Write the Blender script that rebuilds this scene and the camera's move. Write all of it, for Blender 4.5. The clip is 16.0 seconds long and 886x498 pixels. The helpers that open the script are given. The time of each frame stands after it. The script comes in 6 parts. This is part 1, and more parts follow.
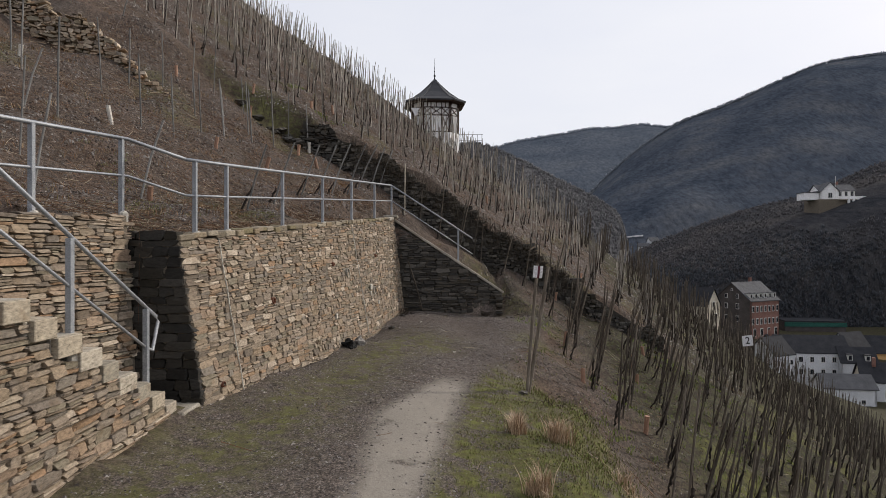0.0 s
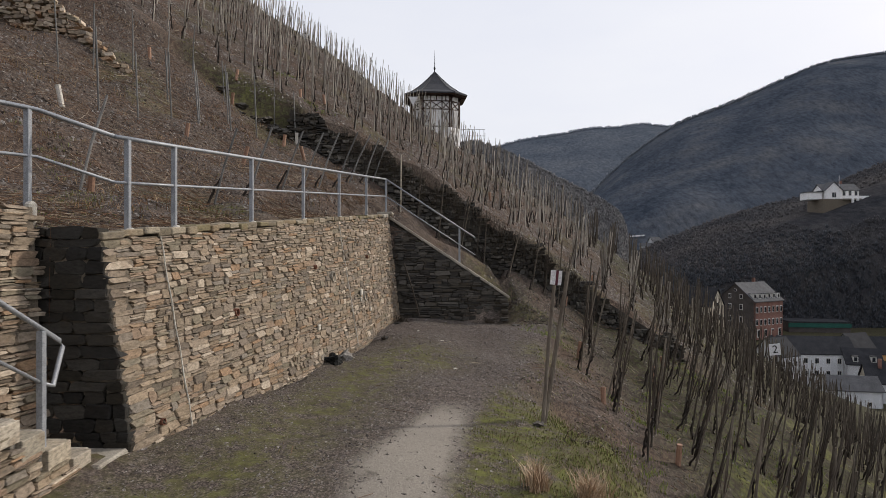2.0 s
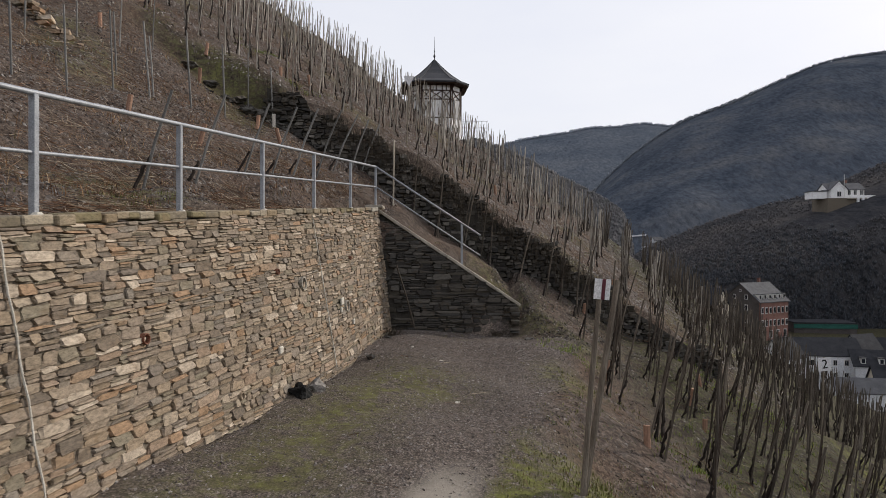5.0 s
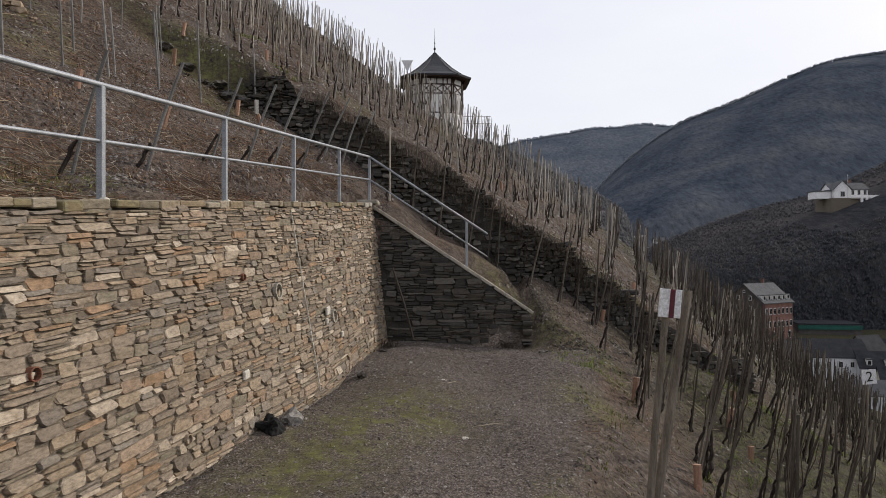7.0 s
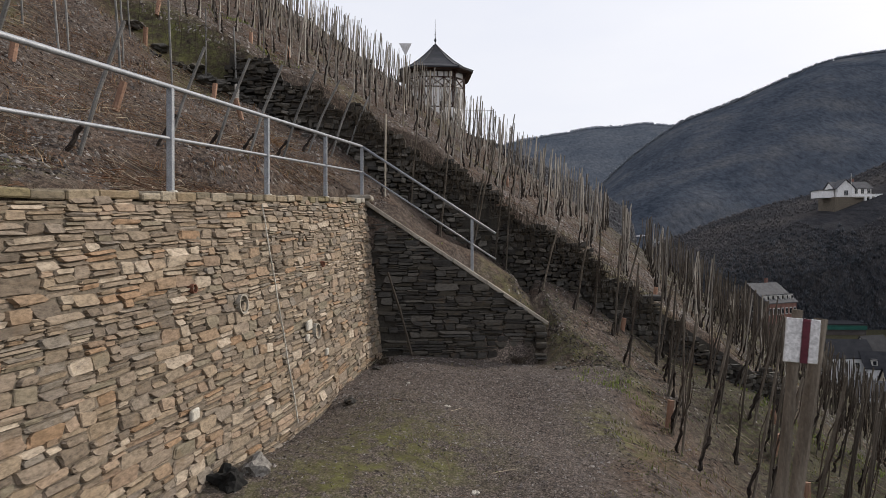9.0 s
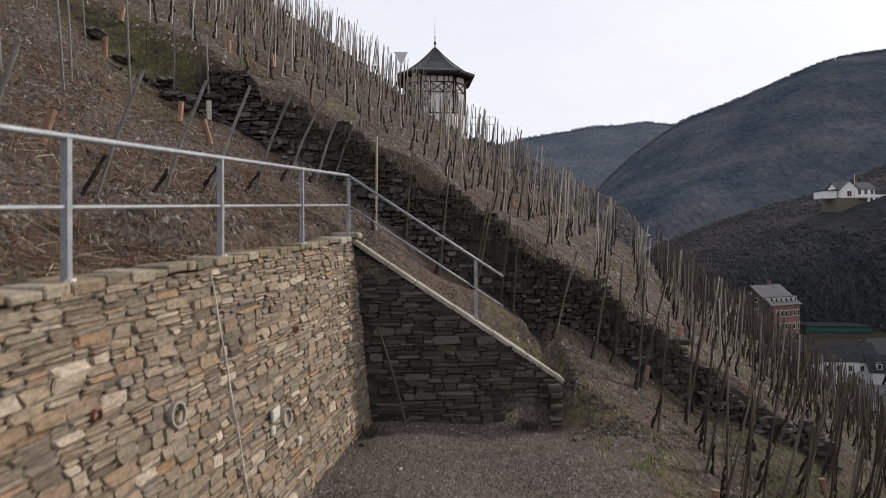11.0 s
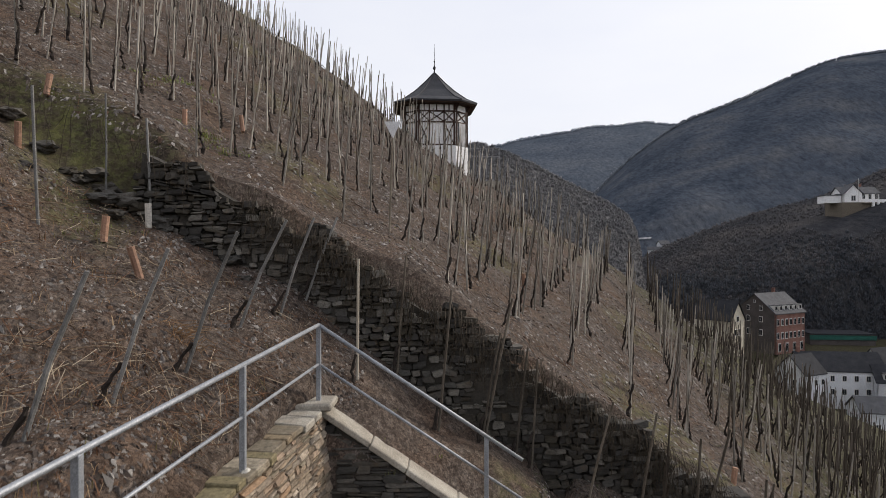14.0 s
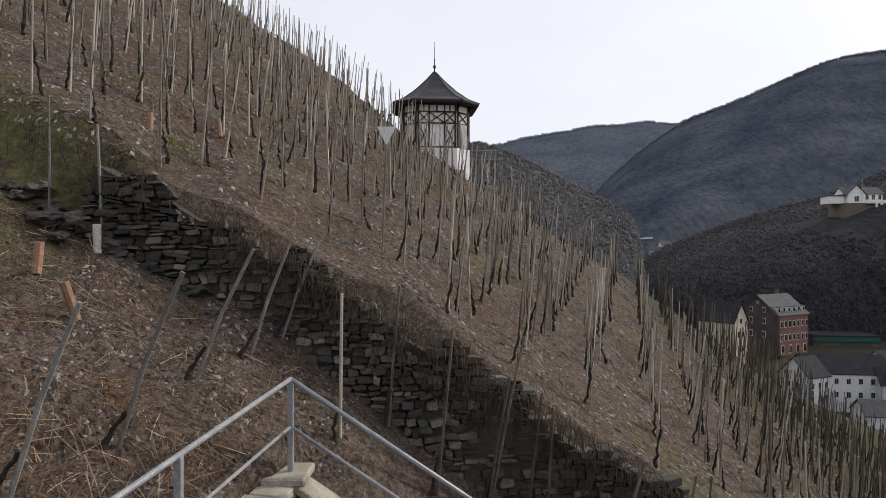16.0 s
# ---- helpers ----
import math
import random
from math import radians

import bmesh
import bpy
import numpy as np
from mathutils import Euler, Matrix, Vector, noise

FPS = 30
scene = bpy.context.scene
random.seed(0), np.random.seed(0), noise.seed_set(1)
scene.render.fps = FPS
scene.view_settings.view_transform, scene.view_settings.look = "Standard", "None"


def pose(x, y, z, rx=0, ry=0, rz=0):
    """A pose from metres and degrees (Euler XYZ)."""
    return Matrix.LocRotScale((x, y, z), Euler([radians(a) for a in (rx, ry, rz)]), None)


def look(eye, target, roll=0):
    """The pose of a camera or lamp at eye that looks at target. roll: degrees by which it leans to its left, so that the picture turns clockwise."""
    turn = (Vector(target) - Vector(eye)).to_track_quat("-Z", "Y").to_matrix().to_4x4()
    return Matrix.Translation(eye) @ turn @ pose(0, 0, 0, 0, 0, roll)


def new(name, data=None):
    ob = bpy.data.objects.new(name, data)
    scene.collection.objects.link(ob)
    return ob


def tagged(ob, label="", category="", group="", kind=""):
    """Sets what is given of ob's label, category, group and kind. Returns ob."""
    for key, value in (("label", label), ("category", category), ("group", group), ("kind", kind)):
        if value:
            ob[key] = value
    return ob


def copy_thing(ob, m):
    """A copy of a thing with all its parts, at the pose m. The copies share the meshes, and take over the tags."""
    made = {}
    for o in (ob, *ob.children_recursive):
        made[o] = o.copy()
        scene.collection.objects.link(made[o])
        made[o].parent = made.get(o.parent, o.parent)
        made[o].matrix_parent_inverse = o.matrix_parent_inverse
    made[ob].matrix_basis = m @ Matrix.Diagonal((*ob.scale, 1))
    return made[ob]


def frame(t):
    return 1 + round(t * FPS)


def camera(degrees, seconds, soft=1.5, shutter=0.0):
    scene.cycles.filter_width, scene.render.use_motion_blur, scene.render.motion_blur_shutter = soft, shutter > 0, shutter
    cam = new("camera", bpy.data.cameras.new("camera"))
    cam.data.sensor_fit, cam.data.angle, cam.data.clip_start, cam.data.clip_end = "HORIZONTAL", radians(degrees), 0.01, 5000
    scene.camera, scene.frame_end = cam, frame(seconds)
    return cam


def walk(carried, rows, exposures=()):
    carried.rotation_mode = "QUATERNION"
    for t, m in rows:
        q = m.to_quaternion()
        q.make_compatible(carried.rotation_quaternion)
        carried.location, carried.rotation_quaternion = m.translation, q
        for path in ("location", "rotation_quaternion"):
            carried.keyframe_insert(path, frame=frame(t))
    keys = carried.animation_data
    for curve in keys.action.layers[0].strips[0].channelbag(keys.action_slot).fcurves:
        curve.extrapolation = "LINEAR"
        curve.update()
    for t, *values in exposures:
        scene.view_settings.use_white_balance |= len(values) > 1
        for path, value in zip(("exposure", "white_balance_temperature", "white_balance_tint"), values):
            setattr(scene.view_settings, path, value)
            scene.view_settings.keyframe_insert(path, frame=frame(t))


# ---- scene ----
cam = camera(70.0, 16.0, soft=0.8, shutter=0.4)
# seconds, eye x, y, z, yaw, pitch, roll
PATH = [
    (0.0, 0.000, 0.000, 1.840, -0.00, 0.00, -0.00),
    (0.5, 0.008, 0.462, 1.842, 0.00, 0.01, 0.00),
    (1.0, 0.018, 0.928, 1.842, 0.02, 0.00, -0.01),
    (1.5, 0.025, 1.390, 1.844, 0.04, -0.01, -0.02),
    (2.0, 0.029, 1.843, 1.859, 0.06, -0.03, -0.04),
    (2.5, 0.032, 2.288, 1.865, 0.07, -0.05, -0.08),
    (3.0, 0.038, 2.739, 1.871, 0.08, -0.10, -0.14),
    (3.5, 0.048, 3.180, 1.868, 0.10, -0.12, -0.18),
    (4.0, 0.063, 3.611, 1.868, 0.10, -0.11, -0.16),
    (6.5, 0.017, 5.851, 1.831, 0.15, 0.03, 0.04),
    (7.0, 0.007, 6.261, 1.837, 0.16, 0.05, 0.05),
    (7.5, -0.005, 6.664, 1.850, 0.16, 0.02, 0.08),
    (8.0, -0.019, 7.065, 1.861, 0.18, 0.02, 0.09),
    (10.5, -0.034, 9.074, 2.020, 0.22, -0.05, 0.09),
    (11.0, -0.017, 9.493, 2.646, 0.23, -0.09, 0.08),
    (11.5, -0.004, 9.910, 3.080, 0.19, -0.15, 0.05),
    (12.0, 0.003, 10.331, 3.558, 0.18, -0.16, 0.02),
    (12.5, -0.000, 10.746, 3.859, 0.19, -0.18, 0.02),
    (13.0, -0.011, 11.167, 4.124, 0.20, -0.17, 0.03),
    (13.5, -0.023, 11.601, 4.478, 0.20, -0.18, 0.04),
    (14.0, -0.031, 12.022, 4.825, 0.21, -0.17, 0.05),
    (14.5, -0.030, 12.401, 4.998, 0.21, -0.19, -0.02),
    (15.0, -0.030, 12.754, 5.130, 0.24, -0.21, -0.01),
    (15.5, -0.029, 13.108, 5.196, 0.24, -0.23, -0.02),
    (16.0, -0.029, 13.463, 5.217, 0.25, -0.25, -0.05),
    ]
walk(cam, [(t, pose(x, y, z, 90 + pitch, roll, yaw)) for t, x, y, z, yaw, pitch, roll in PATH], ((0.0, -0.09), (4.0, -0.06), (8.0, -0.03), (11.0, 0.0), (16.0, 0.0)))
# ==== light ====
SUN_AZ, SUN_EL = radians(62.0), radians(27.0)   # from +y towards +x, above the horizon
world = bpy.data.worlds.new("world")
scene.world = world
world.use_nodes = True
wn, wl = world.node_tree.nodes, world.node_tree.links
sky = wn.new("ShaderNodeTexSky")
sky.sky_type, sky.sun_disc = "NISHITA", False
sky.sun_elevation, sky.sun_rotation = SUN_EL, SUN_AZ
sky.air_density, sky.dust_density, sky.ozone_density = 1.0, 4.0, 1.0
# thin bright cloud veils the blue: the sky's own colour is drawn towards white
veil = wn.new("ShaderNodeMix")
veil.data_type, veil.blend_type = "RGBA", "MIX"
veil.inputs["Factor"].default_value = 0.85
wtc, wmp, wno, wrp = wn.new("ShaderNodeTexCoord"), wn.new("ShaderNodeMapping"), wn.new("ShaderNodeTexNoise"), wn.new("ShaderNodeValToRGB")
wmp.inputs["Scale"].default_value = (1.0, 1.0, 3.0)
wno.inputs["Scale"].default_value, wno.inputs["Detail"].default_value = 2.2, 5.0
wrp.color_ramp.elements[0].position, wrp.color_ramp.elements[0].color = 0.25, (6.9, 7.1, 7.95, 1)
wrp.color_ramp.elements[1].position, wrp.color_ramp.elements[1].color = 0.7, (7.8, 7.85, 8.3, 1)
wl.new(wtc.outputs["Generated"], wmp.inputs["Vector"])
wl.new(wmp.outputs["Vector"], wno.inputs["Vector"])
wl.new(wno.outputs["Fac"], wrp.inputs["Fac"])
wl.new(sky.outputs["Color"], veil.inputs["A"])
# the veil is brightest round the sun and dull behind the camera
wdot, wmap, wmul = wn.new("ShaderNodeVectorMath"), wn.new("ShaderNodeMapRange"), wn.new("ShaderNodeVectorMath")
wdot.operation, wmul.operation = "DOT_PRODUCT", "SCALE"
wdot.inputs[1].default_value = (math.sin(radians(35)) * 0.94, math.cos(radians(35)) * 0.94, 0.34)
wmap.inputs["From Min"].default_value, wmap.inputs["From Max"].default_value = -0.6, 0.75
wmap.inputs["To Min"].default_value, wmap.inputs["To Max"].default_value = 0.92, 1.03
wl.new(wtc.outputs["Generated"], wdot.inputs[0])
wl.new(wdot.outputs["Value"], wmap.inputs["Value"])
wl.new(wrp.outputs["Color"], wmul.inputs[0])
wl.new(wmap.outputs["Result"], wmul.inputs["Scale"])
wl.new(wmul.outputs["Vector"], veil.inputs["B"])
wl.new(veil.outputs["Result"], wn["Background"].inputs["Color"])
wn["Background"].inputs["Strength"].default_value = 0.124

sun = new("sun", bpy.data.lights.new("sun", "SUN"))
sun.data.energy, sun.data.angle, sun.data.color = 2.85, radians(3.0), (1.0, 0.91, 0.8)
to_sun = Vector((math.sin(SUN_AZ) * math.cos(SUN_EL), math.cos(SUN_AZ) * math.cos(SUN_EL), math.sin(SUN_EL)))
sun.matrix_world = look(to_sun * 200, (0, 0, 0))

# ==== materials ====
def node(nt, kind, **values):
    n = nt.nodes.new(kind)
    for key, value in values.items():
        n.inputs[key.replace("_", " ")].default_value = value
    return n


def ramp(nt, fac, *stops):
    n = nt.nodes.new("ShaderNodeValToRGB")
    while len(n.color_ramp.elements) < len(stops):
        n.color_ramp.elements.new(0.5)
    for e, (at, colour) in zip(n.color_ramp.elements, stops):
        e.position, e.color = at, (*colour, 1)
    nt.links.new(fac, n.inputs["Fac"])
    return n.outputs["Color"]


def mix(nt, fac, a, b, blend="MIX"):
    n = nt.nodes.new("ShaderNodeMix")
    n.data_type, n.blend_type = "RGBA", blend
    for key, value in (("Factor", fac), ("A", a), ("B", b)):
        socket = n.inputs[key] if key == "Factor" else [s for s in n.inputs if s.name == key and s.type == "RGBA"][0]
        if isinstance(value, (int, float)):
            socket.default_value = value
        elif isinstance(value, tuple):
            socket.default_value = (*value, 1)
        else:
            nt.links.new(value, socket)
    return [s for s in n.outputs if s.type == "RGBA"][0]


def noise_tex(nt, vec, scale, detail=4.0, rough=0.6):
    n = node(nt, "ShaderNodeTexNoise", Scale=scale, Detail=detail, Roughness=rough)
    nt.links.new(vec, n.inputs["Vector"])
    return n.outputs["Fac"]


def bump(nt, height, strength, distance, after=None):
    n = node(nt, "ShaderNodeBump", Strength=strength, Distance=distance)
    nt.links.new(height, n.inputs["Height"])
    if after is not None:
        nt.links.new(after, n.inputs["Normal"])
    return n.outputs["Normal"]


def material(name, rough=0.85, metal=0.0, spec=0.3):
    m = bpy.data.materials.new(name)
    m.use_nodes = True
    nt = m.node_tree
    b = nt.nodes["Principled BSDF"]
    b.inputs["Roughness"].default_value, b.inputs["Metallic"].default_value = rough, metal
    b.inputs["Specular IOR Level"].default_value = spec
    vec = nt.nodes.new("ShaderNodeTexCoord").outputs["Object"]
    return m, nt, b, vec


def speckled(name, dark, mid, light, scale=6.0, fine=60.0, rough=0.85, metal=0.0, relief=0.3, depth=0.01, vary=0.0, islands=False, stretch=None):
    """A two-scale mottled surface; vary: how much each piece differs from the next."""
    m, nt, b, vec = material(name, rough, metal)
    if stretch:
        mp = nt.nodes.new("ShaderNodeMapping")
        mp.inputs["Scale"].default_value = stretch
        nt.links.new(vec, mp.inputs["Vector"])
        vec = mp.outputs["Vector"]
    big, small = noise_tex(nt, vec, scale), noise_tex(nt, vec, fine, 6.0, 0.7)
    c = ramp(nt, big, (0.28, dark), (0.5, mid), (0.74, light))
    g = ramp(nt, small, (0.3, (0.55, 0.55, 0.55)), (0.7, (1.3, 1.3, 1.3)))
    c = mix(nt, 1.0, c, g, "MULTIPLY")
    if vary:
        rnd = nt.nodes.new("ShaderNodeNewGeometry").outputs["Random Per Island"] if islands else nt.nodes.new("ShaderNodeObjectInfo").outputs["Random"]
        v = ramp(nt, rnd, (0.0, (1 - vary,) * 3), (1.0, (1 + vary,) * 3))
        c = mix(nt, 1.0, c, v, "MULTIPLY")
    nt.links.new(c, b.inputs["Base Color"])
    nt.links.new(bump(nt, small, relief, depth), b.inputs["Normal"])
    return m


def stone_material(name, tones, islands, gain=1.0):
    """Slate rubble: every piece has a tone of its own, with grain, rust and lichen."""
    m, nt, b, vec = material(name, 0.82, 0.0, 0.25)
    if islands:
        rnd = nt.nodes.new("ShaderNodeNewGeometry").outputs["Random Per Island"]
    else:
        rnd = nt.nodes.new("ShaderNodeObjectInfo").outputs["Random"]
    n = len(tones)
    c = ramp(nt, rnd, *[(i / n, tuple(v * gain for v in t)) for i, t in enumerate(tones)])
    c.node.color_ramp.interpolation = "CONSTANT"
    vec = nt.nodes.new("ShaderNodeNewGeometry").outputs["Position"]
    mp = nt.nodes.new("ShaderNodeMapping")
    mp.inputs["Scale"].default_value = (1, 1, 2.5)
    nt.links.new(vec, mp.inputs["Vector"])
    grain = noise_tex(nt, mp.outputs["Vector"], 16.0, 8.0, 0.75)
    c = mix(nt, 1.0, c, ramp(nt, grain, (0.32, (0.42, 0.41, 0.4)), (0.5, (0.98, 0.98, 0.97)), (0.7, (1.5, 1.48, 1.45))), "MULTIPLY")
    stain = noise_tex(nt, vec, 5.0, 5.0, 0.6)
    c = mix(nt, ramp(nt, stain, (0.56, (0, 0, 0)), (0.72, (0.55, 0.55, 0.55))), c, (0.17 * gain, 0.115 * gain, 0.065 * gain))
    nt.links.new(c, b.inputs["Base Color"])
    nt.links.new(bump(nt, grain, 0.5, 0.012), b.inputs["Normal"])
    return m


WARM_TONES = [(0.18, 0.145, 0.11), (0.33, 0.243, 0.174), (0.25, 0.204, 0.159), (0.201, 0.165, 0.13), (0.323, 0.251, 0.174), (0.274, 0.227, 0.178), (0.258, 0.212, 0.166), (0.3, 0.205, 0.128), (0.205, 0.188, 0.137), (0.291, 0.239, 0.18), (0.39, 0.34, 0.275), (0.22, 0.196, 0.141), (0.274, 0.192, 0.133), (0.185, 0.162, 0.14), (0.46, 0.405, 0.33), (0.274, 0.212, 0.144)]
WARM_TONES += [(0.33, 0.2, 0.11), (0.21, 0.195, 0.17), (0.27, 0.22, 0.165), (0.23, 0.2, 0.165), (0.31, 0.245, 0.17), (0.15, 0.125, 0.1), (0.25, 0.205, 0.15), (0.35, 0.3, 0.23), (0.24, 0.195, 0.14)]
WARM = [tuple(0.55 * v + 0.345 * sum(t) / 3 * k for v, k in zip(t, (1.27, 0.99, 0.74))) for t in WARM_TONES]
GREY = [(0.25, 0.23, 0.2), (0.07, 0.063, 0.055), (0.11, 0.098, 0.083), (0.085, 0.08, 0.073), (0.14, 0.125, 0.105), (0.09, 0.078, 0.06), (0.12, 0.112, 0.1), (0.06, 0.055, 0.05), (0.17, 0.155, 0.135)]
M_STONE = stone_material("rubble_stone", WARM, False)
M_STONE_ALL = stone_material("rubble_stone_joined", WARM, True)
# dark slate; the gain also puts the wing wall's shade into the tones
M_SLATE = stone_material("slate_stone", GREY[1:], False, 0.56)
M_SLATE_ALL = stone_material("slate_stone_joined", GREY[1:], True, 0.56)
M_MORTAR = speckled("mortar", (0.1, 0.083, 0.064), (0.155, 0.13, 0.1), (0.21, 0.178, 0.138), 3.0, 40.0, 0.95, relief=0.5)
M_EARTHCORE = speckled("wall_core", (0.03, 0.027, 0.022), (0.05, 0.045, 0.037), (0.07, 0.06, 0.05), 3.0, 30.0, 0.95, relief=0.5)
M_CONCRETE = speckled("weathered_concrete", (0.23, 0.2, 0.16), (0.34, 0.31, 0.26), (0.42, 0.39, 0.33), 2.5, 50.0, 0.85)
M_STEEL = speckled("galvanised_steel", (0.25, 0.265, 0.29), (0.31, 0.325, 0.35), (0.38, 0.395, 0.42), 8.0, 90.0, 0.55, 0.45, relief=0.05, depth=0.001)

# ==== ground ====
def step01(a, b, v):
    s = np.clip((v - a) / (b - a), 0, 1)
    return s * s * (3 - 2 * s)


def wall_x(y):
    """The upper front edge of the retaining wall."""
    return -1.52 - 0.165 * (20 - y)


def wall_top(y):
    return 2.85 - 0.07 * (20 - y)


def path_z(x, y):
    return -0.27 - 0.055 * (x + 2.5) + 0.27 * step01(14.8, 19.3, y)


def path_edge(y):
    return 1.55 + 1.6 * step01(14.5, 19, y)


def slope_low(x, y):
    hollow = (0.5 * step01(-2.5, 1.2, x) - 0.25 * step01(4, 6.5, x)) * step01(14, 16.5, y)
    shoulder = 0.35 * np.clip(-6.3 - x, 0, 4) * step01(18, 22.4, y)
    return 4.4 - 0.54 * (x + 7.2) + 0.27 * (y - 13.8) - hollow + shoulder - 0.03 * np.maximum(0, x - 3)


TERRACE_Y = 22.4


def crest_y(x):
    """Where the hillside turns away."""
    return 46.5 - 5.0 * step01(-7, -0.8, x) + 3.0 * step01(3, 10, x)


def slope_high(x, y):
    back = np.clip(y - TERRACE_Y, 0, 60)
    return 4.7 - 0.664 * (x + 1.2) + 0.278 * (y - 23.5) + 0.3 * np.exp(-back / 3.0) - 0.16 * np.clip(-1.2 - x, 0, 14) * np.exp(-back / 6.0) - 0.045 * np.maximum(0, x - 3)


def height(x, y):
    """The ground's height; x and y are arrays."""
    x, y = np.asarray(x, float), np.asarray(y, float)
    crest = crest_y(x)
    yc = np.minimum(y, crest)
    low = slope_low(x, np.maximum(yc, -20))
    p = path_z(np.clip(x, -4, 4), yc)
    lo = p - 0.8 * 0.3 * np.logaddexp(0, (x - path_edge(y)) / 0.3)
    hi = p + 0.9 * np.maximum(0, y - 19.2) * step01(1.5, 2.3, x)
    right = np.clip(low, lo, np.maximum(lo, hi))
    # the bank above the retaining wall and the stair's rear wall
    edge = np.where(y < 8.25, wall_x(y) - 1.05, wall_x(y) - 0.25)
    d = np.maximum(0, edge - x)
    bank = np.maximum(low, wall_top(np.clip(y, 2, 20)) - 0.07 + 0.24 * np.minimum(d, 6) + 0.1 * np.maximum(0, d - 6))
    # behind the sloping wing wall
    wing = 2.67 - 0.685 * (np.clip(x, -1.64, 3.2) + 1.64) + 0.3 * np.maximum(0, -1.64 - x)
    k = step01(19.9, 20.9, y)
    behind = np.where(x < -1.64, np.maximum(low, wing * (1 - k) + low * k), wing * (1 - k) + low * k)
    z = np.where(x < edge, bank, right)
    wx = step01(1.35, 2.3, x)
    z = np.where((y > 19.75) & (x < 2.3), behind * (1 - wx) + z * wx, z)
    up = slope_high(x, yc)
    ledge = step01(-4.2, -5.2, x)
    rise = step01(TERRACE_Y - 0.3 * ledge, TERRACE_Y + 0.05 + 0.75 * ledge, y)
    z = np.where(y > TERRACE_Y - 1, z * (1 - rise) + np.where(x < 2, np.maximum(up, low), up) * rise, z)
    # past the crest the hillside turns away
    over = np.maximum(0, y - crest)
    z = z - np.where(over < 16, 0.026 * over ** 2, 6.66 + 0.83 * (over - 16))
    z = np.where(x < -40, z.clip(-40, 60), z)
    # the valley floor
    floor = -23.0 - 0.004 * np.abs(y) - 10.5 * step01(185, 172, y) * step01(68, 86, x)
    soft = 2.0
    z = floor + soft * np.logaddexp(0, (z - floor) / soft)
    return z


def axis(fine0, fine1, step, lo, hi, grow=1.12):
    """Grid lines: even between fine0 and fine1, wider and wider outside."""
    v = list(np.arange(fine0, fine1 + 1e-6, step))
    s = step
    while v[-1] < hi:
        s *= grow
        v.append(v[-1] + s)
    s = step
    while v[0] > lo:
        s *= grow
        v.insert(0, v[0] - s)
    return np.array(v)


def ground_noise(x, y):
    """Small unevenness from a few waves of unlike length."""
    r = np.random.default_rng(5)
    out = np.zeros_like(x)
    for k in range(26):
        w = 2 * np.pi / r.uniform(0.35, 3.2)
        a = r.uniform(0, 2 * np.pi)
        out += np.sin(w * (x * np.cos(a) + y * np.sin(a)) + r.uniform(0, 6.28)) / w
    return out


def on_path(x, y):
    """1 on the levelled path, 0 on the slopes."""
    foot = np.where(y < 8.25, -3.3, wall_x(y) + 0.2)
    return step01(0, 0.3, x - foot) * (1 - step01(-0.3, 0.5, x - path_edge(y) - 0.25 * np.sin(y * 1.3))) * (1 - step01(18.6, 19.4, y) * step01(1.4, 2.2, x)) * (1 - step01(19.8, 20.0, y))


def surface(x, y):
    """The ground with its small unevenness."""
    return height(x, y) + ground_noise(x, y) * np.exp(-((np.hypot(x, y - 15)) / 60) ** 2) * (0.07 - 0.045 * on_path(x, y))


def mesh_object(name, verts, faces, mat, smooth=False):
    me = bpy.data.meshes.new(name)
    me.from_pydata(verts, [], faces)
    me.materials.append(mat)
    if smooth:
        me.polygons.foreach_set("use_smooth", [True] * len(me.polygons))
    me.update()
    return new(name, me)


